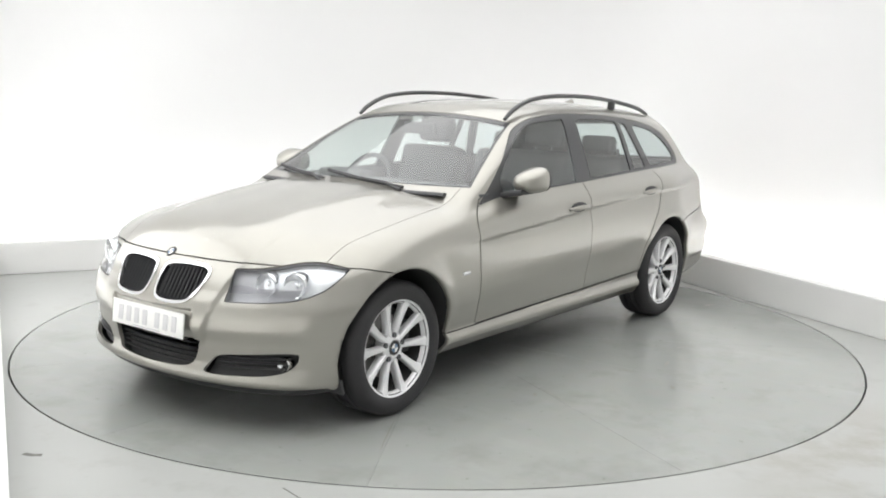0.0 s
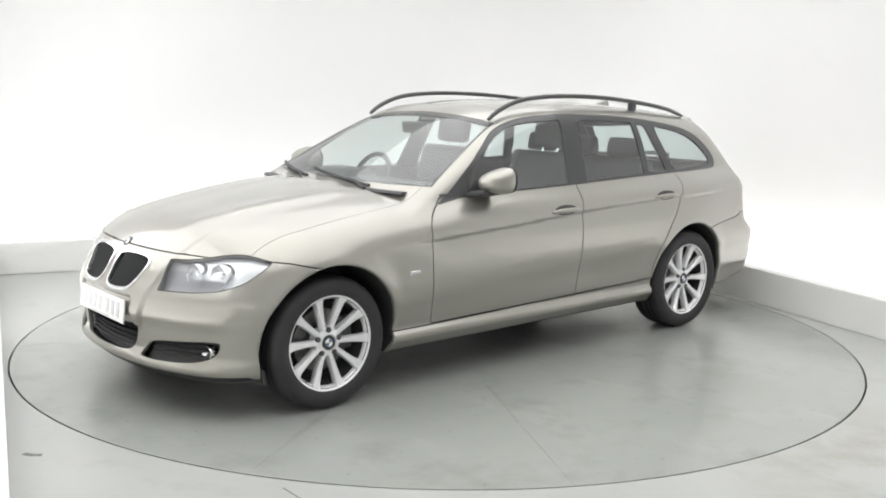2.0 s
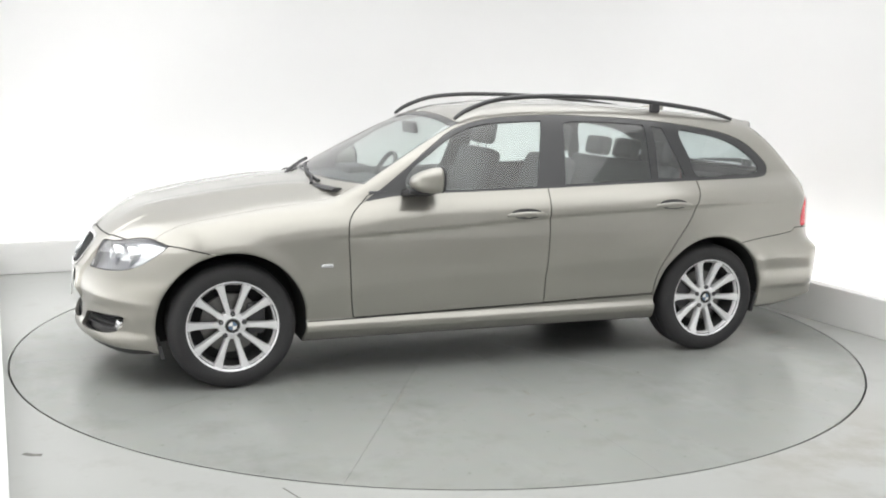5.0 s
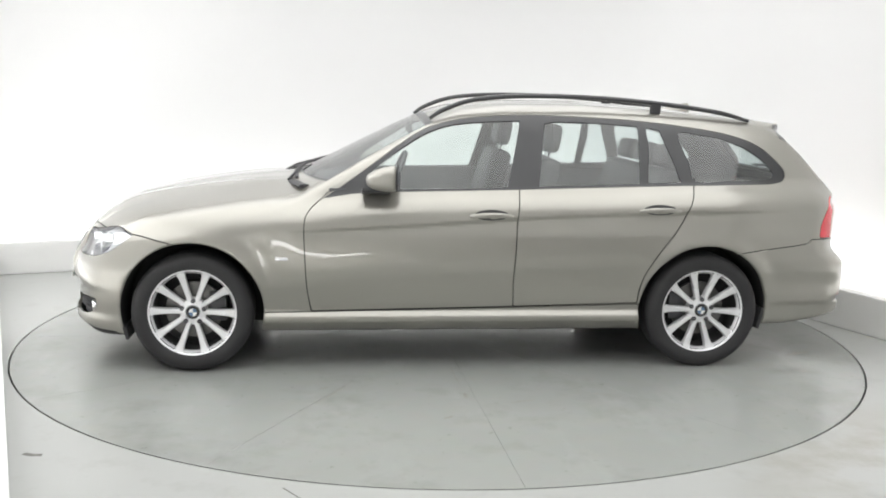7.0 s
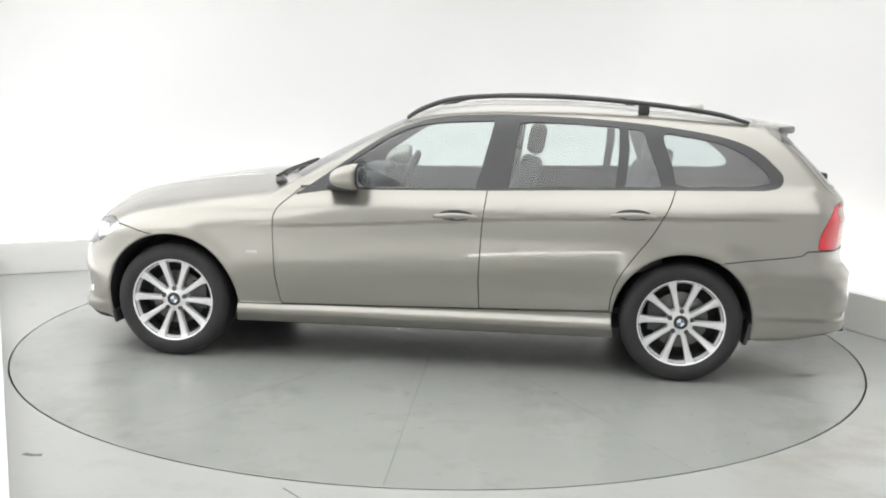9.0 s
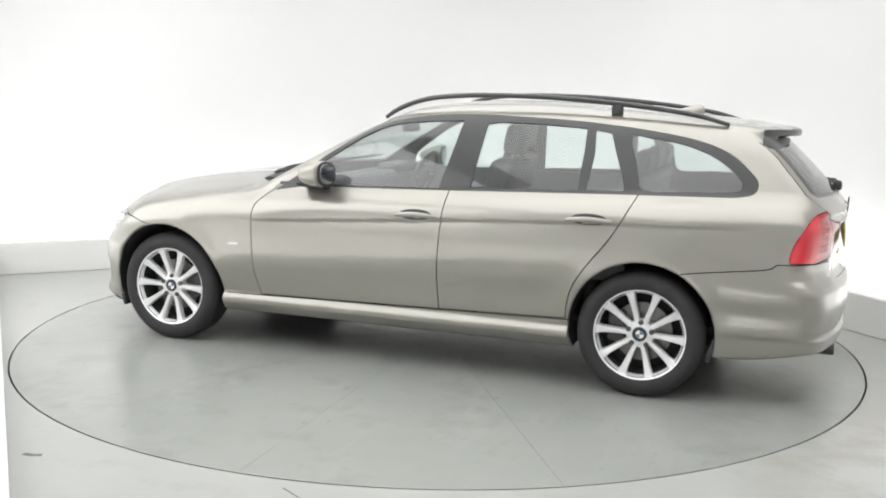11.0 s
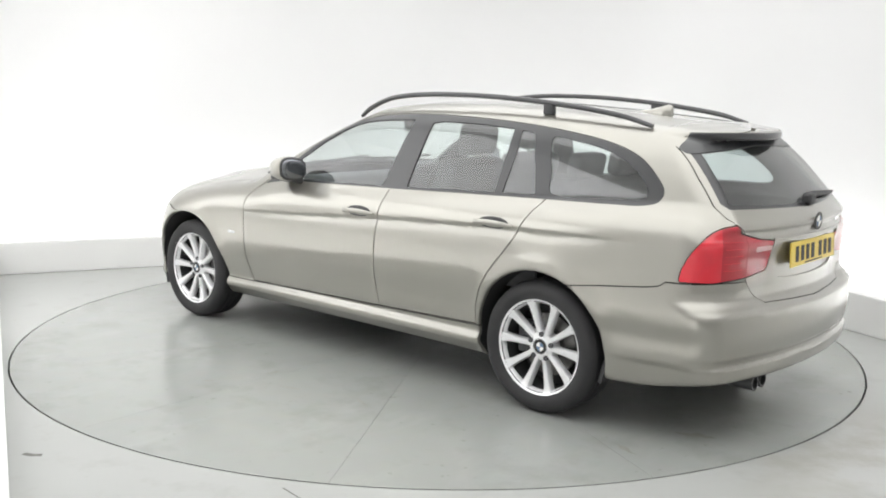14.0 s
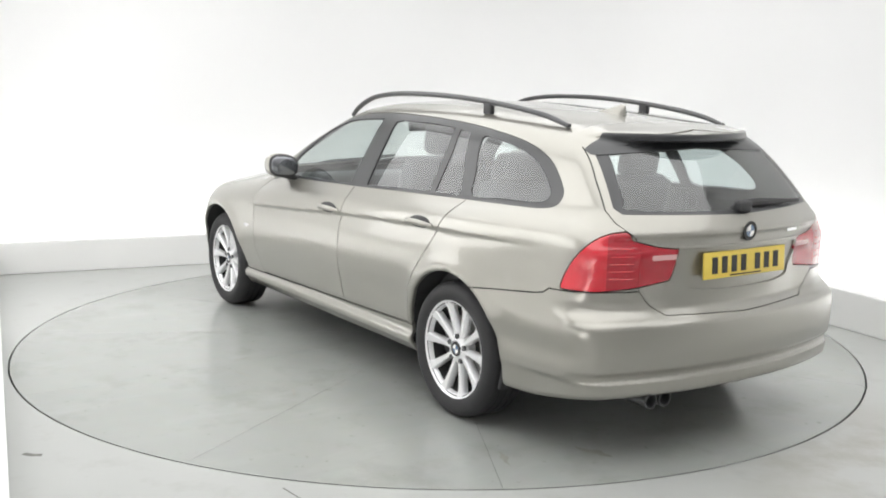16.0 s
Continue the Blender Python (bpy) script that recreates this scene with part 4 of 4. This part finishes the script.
def build_intake(car, hole):
    base = sheet("lower_intake", hole, BLACK_PLASTIC, car, "black central air intake", -0.055)
    for z in np.arange(0.285, 0.39, 0.022):
        bm = bmesh.new()
        tube(bm, [at(2.6, y, z, (-1, 0, 0)) + Vector((-0.028, 0, 0)) for y in np.linspace(-0.26, 0.26, 9)], 0.012, 0.003, 8)
        part("intake_bar", bm, BLACK_PLASTIC, base)


def build_wheel(car, x, sgn, angle):
    yc = (0.83 if x > 0 else 0.838) * sgn     # hub face
    m = Matrix.Translation((x, yc, HUB_Z)) @ (Matrix.Identity(4) if sgn > 0 else Matrix.Rotation(math.pi, 4, "Z"))
    bm = bmesh.new()
    R, r = TYRE_R, RIM_R
    # y = 0 is the hub face; the tyre bulges to +0.035 and goes in to -0.19
    prof = [(r - 0.012, 0.012), (r + 0.004, 0.022), (r + 0.022, 0.032), (r + 0.048, 0.036), (r + 0.070, 0.028), (R - 0.010, 0.014), (R - 0.003, 0.004), (R, -0.010)]
    prof += [(R, -0.035), (R - 0.006, -0.036), (R - 0.006, -0.042), (R, -0.043), (R, -0.073), (R - 0.006, -0.074), (R - 0.006, -0.081), (R, -0.082),
             (R, -0.112), (R - 0.006, -0.113), (R - 0.006, -0.119), (R, -0.120), (R, -0.15), (R - 0.006, -0.168), (r + 0.05, -0.192), (r, -0.182), (r - 0.02, -0.17)]
    lathe(bm, prof, 72, m)
    tyre = part("wheel", bm, RUBBER, car, "black tyre on a ten-spoke silver alloy wheel")
    bm = bmesh.new()
    lathe(bm, [(r - 0.020, -0.012), (r - 0.019, -0.004), (r - 0.012, 0.010), (r - 0.004, 0.019), (r + 0.003, 0.021), (r + 0.004, 0.012)], 72, m)
    rim = part("rim", bm, ALLOY, tyre, "silver alloy rim")
    # spokes
    for k in range(10):
        a = radians(angle) + 2 * math.pi * k / 10
        bm = bmesh.new()
        rows = []
        for rr, half, y, dep in ((0.045, 0.0150, -0.006, 0.045), (0.085, 0.0132, -0.005, 0.04), (0.13, 0.0148, -0.001, 0.036), (0.17, 0.0172, 0.004, 0.034), (0.196, 0.0200, 0.008, 0.034), (0.218, 0.028, 0.014, 0.03)):
            sec = [(-half, y - dep), (-half, y - 0.006), (-half + 0.005, y), (0, y + 0.001), (half - 0.005, y), (half, y - 0.006), (half, y - dep)]
            rows.append([bm.verts.new(m @ Vector((rr * math.cos(a) - s * math.sin(a), h, rr * math.sin(a) + s * math.cos(a)))) for s, h in sec])
        for p, q in zip(rows, rows[1:]):
            for i in range(6):
                bm.faces.new((p[i], p[i + 1], q[i + 1], q[i]))
        part("spoke", bm, ALLOY, tyre)
    bm = bmesh.new()
    lathe(bm, [(0.040, 0.0), (0.052, -0.004), (0.068, -0.010), (0.072, -0.020), (0.072, -0.06)], 40, m)
    part("hub", bm, ALLOY, tyre)
    # lug holes as raised dark discs, their inner shade given by colour
    for k in range(5):
        a = radians(angle) + 2 * math.pi * (k + 0.25) / 5
        bm = bmesh.new()
        lathe(bm, [(0.001, 0.0016), (0.0125, 0.0016), (0.0125, -0.008)], 14, m @ Matrix.Translation((0.060 * math.cos(a), 0, 0.060 * math.sin(a))))
        part("lug_hole", bm, ALLOY_DARK, tyre, "dark disc for the shade in a lug hole")
    bm = bmesh.new()
    lathe(bm, [(0.036, 0.002), (0.040, 0.003), (0.041, -0.004)], 32, m)
    part("cap_ring", bm, CHROME, tyre, "chrome cap ring")
    roundel(tyre, m @ Matrix.Translation((0, 0.0015, 0)), 0.034)
    bm = bmesh.new()
    lathe(bm, [(0.001, -0.066), (0.085, -0.066), (0.085, -0.072), (0.150, -0.072), (0.150, -0.094), (0.001, -0.094)], 48, m)
    part("brake_disc", bm, STEEL, tyre, "steel brake disc")
    bm = bmesh.new()
    box(bm, (0.09, 0.05, 0.16), m @ Matrix.Translation((-0.125 if x * sgn > 0 else 0.125, -0.075, 0.02)), 0.015)
    part("brake_caliper", bm, ALLOY_DARK, tyre, "dark grey brake caliper")
    # barrel coloured near black: the shade behind the spokes is in its colour
    bm = bmesh.new()
    lathe(bm, [(0.001, -0.12), (r - 0.024, -0.12), (r - 0.024, -0.05), (r - 0.020, -0.011)], 40, m)
    part("shaded_barrel", bm, UNDERBODY, tyre, "wheel barrel darkened for the shade between the spokes")
    return tyre


def roundel(parent, m, r):
    """A plain round badge: dark rim, quarters in blue and white. Faces local +y."""
    bm = bmesh.new()
    lathe(bm, [(r * 0.62, 0.0012), (r * 0.68, 0.002), (r, 0.001), (r, -0.003)], 32, m)
    part("badge", bm, INK, parent, "round dark-rimmed badge with blue and white quarters")
    for k in range(4):
        bm = bmesh.new()
        c = bm.verts.new(m @ Vector((0, 0.0025, 0)))
        arc = [bm.verts.new(m @ Vector((r * 0.64 * math.cos(t), 0.0012, r * 0.64 * math.sin(t)))) for t in np.linspace(k * math.pi / 2, (k + 1) * math.pi / 2, 8)]
        for p, q in zip(arc, arc[1:]):
            bm.faces.new((c, p, q))
        part("badge_quarter", bm, BADGE_BLUE if k % 2 else PLATE_WHITE, parent)


def build_mirror(car, sgn):
    cx, cy, cz, half_y, half_z = 0.345, 0.905, 1.036, 0.092, 0.070

    def rounded(c, k):
        return abs(c) ** k * (1 if c > 0 else -1)
    bm = bmesh.new()
    for v in bmesh.ops.create_uvsphere(bm, u_segments=32, v_segments=20, radius=1.0)["verts"]:
        x, y, z = v.co
        px, py, pz = rounded(x, 0.85), rounded(y, 0.70), rounded(z, 0.70)
        slim = 1 - 0.20 * max(0, px) - 0.10 * max(0, -py)
        v.co = (cx + (0.158 if px > 0 else 0.035) * px - 0.020 * (1 + py) * max(0, px) + 0.010 * py, (cy + half_y * py * (1 - 0.12 * max(0, px))) * sgn,
                cz - 0.010 * max(0, px) + (half_z * pz + 0.006 * py) * slim)
    shell = part("door_mirror", bm, PAINT, car, "painted door mirror housing")
    for nm, mt, lab, x0, w, h in (("mirror_frame", BLACK_PLASTIC, "black mirror frame", 0.318, 0.090, 0.067), ("mirror_glass", MIRROR, "mirror glass", 0.312, 0.078, 0.054)):
        bm = bmesh.new()
        for v in bmesh.ops.create_uvsphere(bm, u_segments=28, v_segments=14, radius=1.0)["verts"]:
            x, y, z = v.co
            py, pz = rounded(y, 0.70), rounded(z, 0.70)
            v.co = (x0 + 0.010 * x + 0.010 * py, (cy + w * py) * sgn, cz + (h * pz + 0.006 * py) * (1 - 0.10 * max(0, -py)))
        part(nm, bm, mt, shell, lab)
    bm = bmesh.new()
    box(bm, (0.15, 0.15, 0.030), Matrix.Translation((0.425, 0.845 * sgn, 0.967)) @ pose(0, 0, 0, 12 * sgn), 0.013, 3)
    part("mirror_foot", bm, BLACK_PLASTIC, shell, "black mirror foot")


def build_handle(door, x, z, sgn):
    def on(px, pz, o):
        q = at(px, 1.2 * sgn, pz, (0, -sgn, 0))
        return Vector((q.x, q.y + o * sgn, q.z))
    bm = bmesh.new()
    xs = np.linspace(-0.115, 0.115, 13)
    tube(bm, [on(x + u, z + 0.010 * (1 - (u / 0.115) ** 2) - 0.003, 0.004 + 0.030 * (1 - abs(u / 0.115) ** 2.4)) for u in xs], 0.010, 0.0145, 10,
         [0.55 + 0.45 * (1 - abs(u / 0.115) ** 3) for u in xs])
    part("door_handle", bm, PAINT, door, "painted pull handle")
    # flat dark oval on the door, painting the shade behind the handle
    bm = bmesh.new()
    c = bm.verts.new(on(x, z, 0.0012))
    rim = [bm.verts.new(on(x + 0.092 * math.cos(a), z + 0.004 + 0.028 * math.sin(a), 0.0014)) for a in np.linspace(0, 2 * math.pi, 28, endpoint=False)]
    for i in range(28):
        bm.faces.new((c, rim[i], rim[(i + 1) % 28]))
    part("handle_cup", bm, BLACK_PLASTIC, door, "dark oval for the shade in the handle cup")


def build_rail(car, sgn):
    def yz(x):
        return float(curve(np.array(x), [(-1.75, 0.500), (-1.16, 0.522), (-0.5, 0.552), (0.12, 0.549)]))
    path = spline([(0.125, 1.338), (0.06, 1.382), (-0.06, 1.430), (-0.20, 1.457), (-0.45, 1.472), (-0.80, 1.468), (-1.14, 1.446), (-1.40, 1.418), (-1.58, 1.390), (-1.72, 1.352)], 5)
    bm = bmesh.new()
    pts = [(x, yz(x) * sgn, z) for x, z in path]
    tube(bm, pts, 0.0165, 0.0135, 12, [0.75 + 0.25 * min(1, i / 6, (len(pts) - 1 - i) / 6) for i in range(len(pts))])
    rail = part("roof_rail", bm, BLACK_TRIM, car, "black roof rail")
    bm = bmesh.new()
    box(bm, (0.060, 0.03, 0.06), Matrix.Translation((-1.16, yz(-1.16) * sgn, 1.415)), 0.01, 2)
    part("rail_foot", bm, BLACK_PLASTIC, rail, "black rail foot")


def build_details(car, doors, tailgate):
    for sgn in (1, -1):
        build_rail(car, sgn)
        build_mirror(car, sgn)
        build_handle(doors[sgn][0], -0.185, 0.842, sgn)
        build_handle(doors[sgn][1], -1.105, 0.875, sgn)
        # side repeater
        p = at(0.915, 1.2 * sgn, 0.612, (0, -sgn, 0))
        bm = bmesh.new()
        box(bm, (0.062, 0.008, 0.016), Matrix.Translation(p), 0.0035)
        part("side_repeater", bm, LAMP_BOWL, car, "small clear side repeater")
        # mud flaps ahead of the wheels
        bm = bmesh.new()
        box(bm, (0.02, 0.20, 0.07), Matrix.Translation((1.725, 0.73 * sgn, 0.205)) @ pose(0, 0, 0, 0, 14), 0.006)
        part("wheel_arch_flap", bm, BLACK_PLASTIC, car, "black arch flap")
        bm = bmesh.new()
        box(bm, (0.02, 0.20, 0.12), Matrix.Translation((-1.725, 0.74 * sgn, 0.27)) @ pose(0, 0, 0, 0, -14), 0.006)
        part("wheel_arch_flap", bm, BLACK_PLASTIC, car, "black arch flap")
    # aerial fin
    bm = bmesh.new()
    for k, (x, w, h) in enumerate(((-1.36, 0.004, 0.0), (-1.42, 0.026, 0.020), (-1.48, 0.032, 0.040), (-1.525, 0.026, 0.056), (-1.545, 0.012, 0.050))):
        z = float(curve(np.array(x), ROOF)) - 0.004
        ring = [bm.verts.new((x, w * math.cos(a), z + max(0.006, h) * math.sin(a))) for a in np.linspace(0, math.pi, 9)]
        if k:
            for i in range(8):
                bm.faces.new((prev[i], prev[i + 1], ring[i + 1], ring[i]))
        prev = ring
    bm.faces.new(prev)
    part("aerial_fin", bm, PAINT, car, "painted aerial fin")
    # badges
    p = at(1.985, 0, 1.0, (0, 0, -1))
    n = Vector(gradient(np.array([list(p)]))[0]).normalized()
    roundel(car, Matrix.Translation(p + n * 0.001) @ n.to_track_quat("Y", "Z").to_matrix().to_4x4(), 0.027)
    p = at(-2.6, 0, 0.938, (1, 0, 0))
    n = Vector(gradient(np.array([list(p)]))[0]).normalized()
    roundel(tailgate, Matrix.Translation(p + n * 0.002) @ n.to_track_quat("Y", "Z").to_matrix().to_4x4(), 0.041)
    # plates with plain bars for the characters
    for parent, x0, z0, mat, d, name, tilt in ((car, 2.6, 0.455, PLATE_WHITE, -1, "white number plate", 6), (car, -2.6, 0.803, PLATE_YELLOW, 1, "yellow number plate", 0)):
        p = at(x0, 0.0, z0, (d, 0, 0))
        p.x -= 0.003 * d if d < 0 else 0.004 * d
        m = Matrix.Translation(p) @ (pose(0, 0, 0, 0, 0, 0) if d < 0 else pose(0, 0, 0, 0, 0, 180)) @ pose(0, 0, 0, 0, -tilt if d < 0 else -3, 0)
        bm = bmesh.new()
        box(bm, (0.008, 0.52, 0.112), m, 0.003)
        plate = part("number_plate", bm, mat, parent, name)
        for k in range(7):
            y = -0.202 + 0.060 * k + (0.03 if k > 3 else 0) + 0.008
            bm = bmesh.new()
            box(bm, (0.003, 0.034, 0.070), m @ Matrix.Translation((0.0048, y, 0.0)), 0.001, 1)
            part("character_bar", bm, INK if d > 0 else PLATE_INK_PALE, plate)
        bm = bmesh.new()
        box(bm, (0.003, 0.20, 0.006), m @ Matrix.Translation((0.0048, 0.0, -0.047)), 0.001, 1)
        part("small_print_bar", bm, INK if d > 0 else PLATE_INK_PALE, plate)
    # model lettering as bars
    for k in range(4):
        p = at(-2.6, -0.30 - 0.022 * k, 0.925, (1, 0, 0))
        bm = bmesh.new()
        box(bm, (0.004, 0.016, 0.024), Matrix.Translation(p), 0.001, 1)
        part("model_bar", bm, CHROME, tailgate, "chrome model lettering as a bar")
    # chrome strip over the plate
    bm = bmesh.new()
    tube(bm, [at(-2.6, y, 0.884, (1, 0, 0)) for y in np.linspace(-0.38, 0.38, 11)], 0.006, 0.007, 8)
    part("plate_light_strip", bm, PAINT, tailgate, "painted strip over the plate")
    # exhaust
    bm = bmesh.new()
    lathe(bm, [(0.028, 0.04), (0.026, -0.13), (0.030, -0.13), (0.034, -0.03), (0.034, 0.04), (0.028, 0.04)], 24, Matrix.Translation((-2.250, 0.505, 0.266)) @ pose(0, 0, 0, 0, 0, 90))
    lathe(bm, [(0.028, 0.04), (0.026, -0.13), (0.030, -0.13), (0.034, -0.03), (0.034, 0.04), (0.028, 0.04)], 24, Matrix.Translation((-2.250, 0.425, 0.266)) @ pose(0, 0, 0, 0, 0, 90))
    part("exhaust_tip", bm, BLACK_TRIM, car, "dark twin exhaust tips")
    # wipers
    def ws(y, z, lift):
        x = 0.858 - 1.90 * (z - 1.0) - 0.25 * (z - 1.0) ** 2 - 0.30 * y * y
        return Vector((x + lift, y, z + lift * 0.5))
    for y0, y1, z0, z1 in ((0.42, -0.16, 0.985, 1.035), (-0.12, -0.66, 0.995, 1.03)):
        bm = bmesh.new()
        tube(bm, [ws(y0 + (y1 - y0) * u, z0 + (z1 - z0) * u, 0.018) for u in np.linspace(0, 1, 9)], 0.010, 0.010, 6)
        w = part("wiper", bm, BLACK_PLASTIC, car, "black windscreen wiper")
        bm = bmesh.new()
        tube(bm, [ws(y0 + 0.02, z0 - 0.018, 0.035), ws(y0 - 0.10, z0 + 0.01, 0.032), ws(y0 + (y1 - y0) * 0.5, z0 + (z1 - z0) * 0.5, 0.022)], 0.009, 0.009, 6)
        part("wiper_arm", bm, BLACK_PLASTIC, w)
    bm = bmesh.new()
    tube(bm, [ws(y, 0.988 - 0.02 * abs(y), 0.0) + Vector((0.03, 0, -0.006)) for y in np.linspace(-0.66, 0.66, 15)], 0.035, 0.012, 8)
    part("cowl_panel", bm, BLACK_PLASTIC, car, "black cowl under the windscreen")
    # rear wiper
    p = at(-2.6, -0.02, 1.035, (1, 0, 0))
    bm = bmesh.new()
    box(bm, (0.045, 0.075, 0.05), Matrix.Translation(p + Vector((-0.018, 0, 0))), 0.016, 3)
    w = part("rear_wiper", bm, BLACK_PLASTIC, car, "black rear wiper")
    bm = bmesh.new()
    tube(bm, [at(-2.6, y, z, (1, 0, 0)) + Vector((-0.022, 0, 0)) for y, z in ((0.0, 1.045), (-0.12, 1.050), (-0.25, 1.045), (-0.40, 1.038), (-0.48, 1.035))], 0.009, 0.012, 6, [1.6, 1.4, 1.1, 0.8, 0.6])
    part("wiper_arm", bm, BLACK_PLASTIC, w)


def build_seat(car, x, y, front=True):
    bm = bmesh.new()
    box(bm, (0.50, 0.50, 0.16), Matrix.Translation((x + 0.10, y, 0.50)) @ pose(0, 0, 0, 0, -6), 0.06, 3)
    seat = part("front_seat", bm, SEAT, car, "black leather front seat with headrest")
    bm = bmesh.new()
    box(bm, (0.13, 0.48, 0.62), Matrix.Translation((x - 0.24, y, 0.83)) @ pose(0, 0, 0, 0, -16), 0.055, 3)
    part("backrest", bm, SEAT, seat)
    bm = bmesh.new()
    box(bm, (0.095, 0.26, 0.165), Matrix.Translation((x - 0.345, y, 1.235)) @ pose(0, 0, 0, 0, -10), 0.045, 3)
    part("headrest", bm, SEAT, seat)
    for o in (-0.06, 0.06):
        bm = bmesh.new()
        tube(bm, [(x - 0.325, y + o, 1.10), (x - 0.34, y + o, 1.20)], 0.007, 0.007, 8)
        part("headrest_post", bm, CHROME, seat)


def build_cabin(car):
    build_seat(car, -0.245, 0.37)
    build_seat(car, -0.09, -0.37)
    bm = bmesh.new()
    box(bm, (0.48, 1.22, 0.18), Matrix.Translation((-0.88, 0, 0.52)) @ pose(0, 0, 0, 0, -6), 0.06, 3)
    bench = part("rear_seat", bm, SEAT, car, "black leather rear bench")
    bm = bmesh.new()
    box(bm, (0.14, 1.22, 0.56), Matrix.Translation((-1.19, 0, 0.80)) @ pose(0, 0, 0, 0, -18), 0.055, 3)
    part("backrest", bm, SEAT, bench)
    for y in (0.37, 0.0, -0.37):
        bm = bmesh.new()
        box(bm, (0.085, 0.25, 0.13), Matrix.Translation((-1.29, y, 1.140)) @ pose(0, 0, 0, 0, -12), 0.04, 3)
        part("headrest", bm, SEAT, bench)
    bm = bmesh.new()
    box(bm, (0.42, 1.36, 0.30), Matrix.Translation((0.56, 0, 0.82)) @ pose(0, 0, 0, 0, 6), 0.07, 4)
    dash = part("dashboard", bm, DASH, car, "dark grey dashboard")
    bm = bmesh.new()
    box(bm, (0.16, 0.34, 0.07), Matrix.Translation((0.44, -0.37, 0.985)), 0.03, 3)
    part("instrument_hood", bm, DASH, dash)
    bm = bmesh.new()
    m = Matrix.Translation((0.26, -0.37, 0.93)) @ pose(0, 0, 0, 0, -24) @ pose(0, 0, 0, 0, 0, 90)
    lathe(bm, [(0.175 + 0.015 * math.cos(a), 0.015 * math.sin(a)) for a in np.linspace(0, 2 * math.pi, 11)], 36, m)
    lathe(bm, [(0.001, 0.02), (0.055, 0.015), (0.07, -0.01)], 20, m)
    for a in (0, math.pi, -math.pi / 2):
        tube(bm, [m @ Vector((0.05 * math.cos(a), 0.0, 0.05 * math.sin(a))), m @ Vector((0.17 * math.cos(a), 0.0, 0.17 * math.sin(a)))], 0.014, 0.010, 6)
    part("steering_wheel", bm, SEAT, car, "black leather steering wheel")
    bm = bmesh.new()
    box(bm, (3.0, 1.44, 0.04), Matrix.Translation((-0.55, 0, 0.34)), 0.01)
    part("cabin_floor", bm, CARPET, car, "dark carpet")
    bm = bmesh.new()
    box(bm, (0.80, 1.16, 0.03), Matrix.Translation((-1.75, 0, 0.86)), 0.01)
    part("load_cover", bm, CARPET, car, "dark load cover")
    bm = bmesh.new()
    box(bm, (0.03, 0.23, 0.07), Matrix.Translation((0.20, 0, 1.272)) @ pose(0, 0, 0, 0, 12), 0.014, 3)
    part("rear_view_mirror", bm, BLACK_PLASTIC, car, "black interior mirror")


car, doors, tailgate = build_car()
build_details(car, doors, tailgate)
build_cabin(car)
for x, sgn, angle in ((AXLE, 1, 74), (-AXLE, 1, 75), (AXLE, -1, 74), (-AXLE, -1, 72)):
    build_wheel(car, x, sgn, angle)


def motions():
    """The turntable turns and carries the car."""
    def there(deg, ox, oy):
        return pose(0, 0, 0, 0, 0, deg) @ Matrix.Translation((ox, oy, 0))
    walk(turntable, [(t, there(d, 0, 0)) for t, d in TURN])
    walk(car, [(t, there(d, 0.010, -0.005)) for t, d in TURN])


motions()
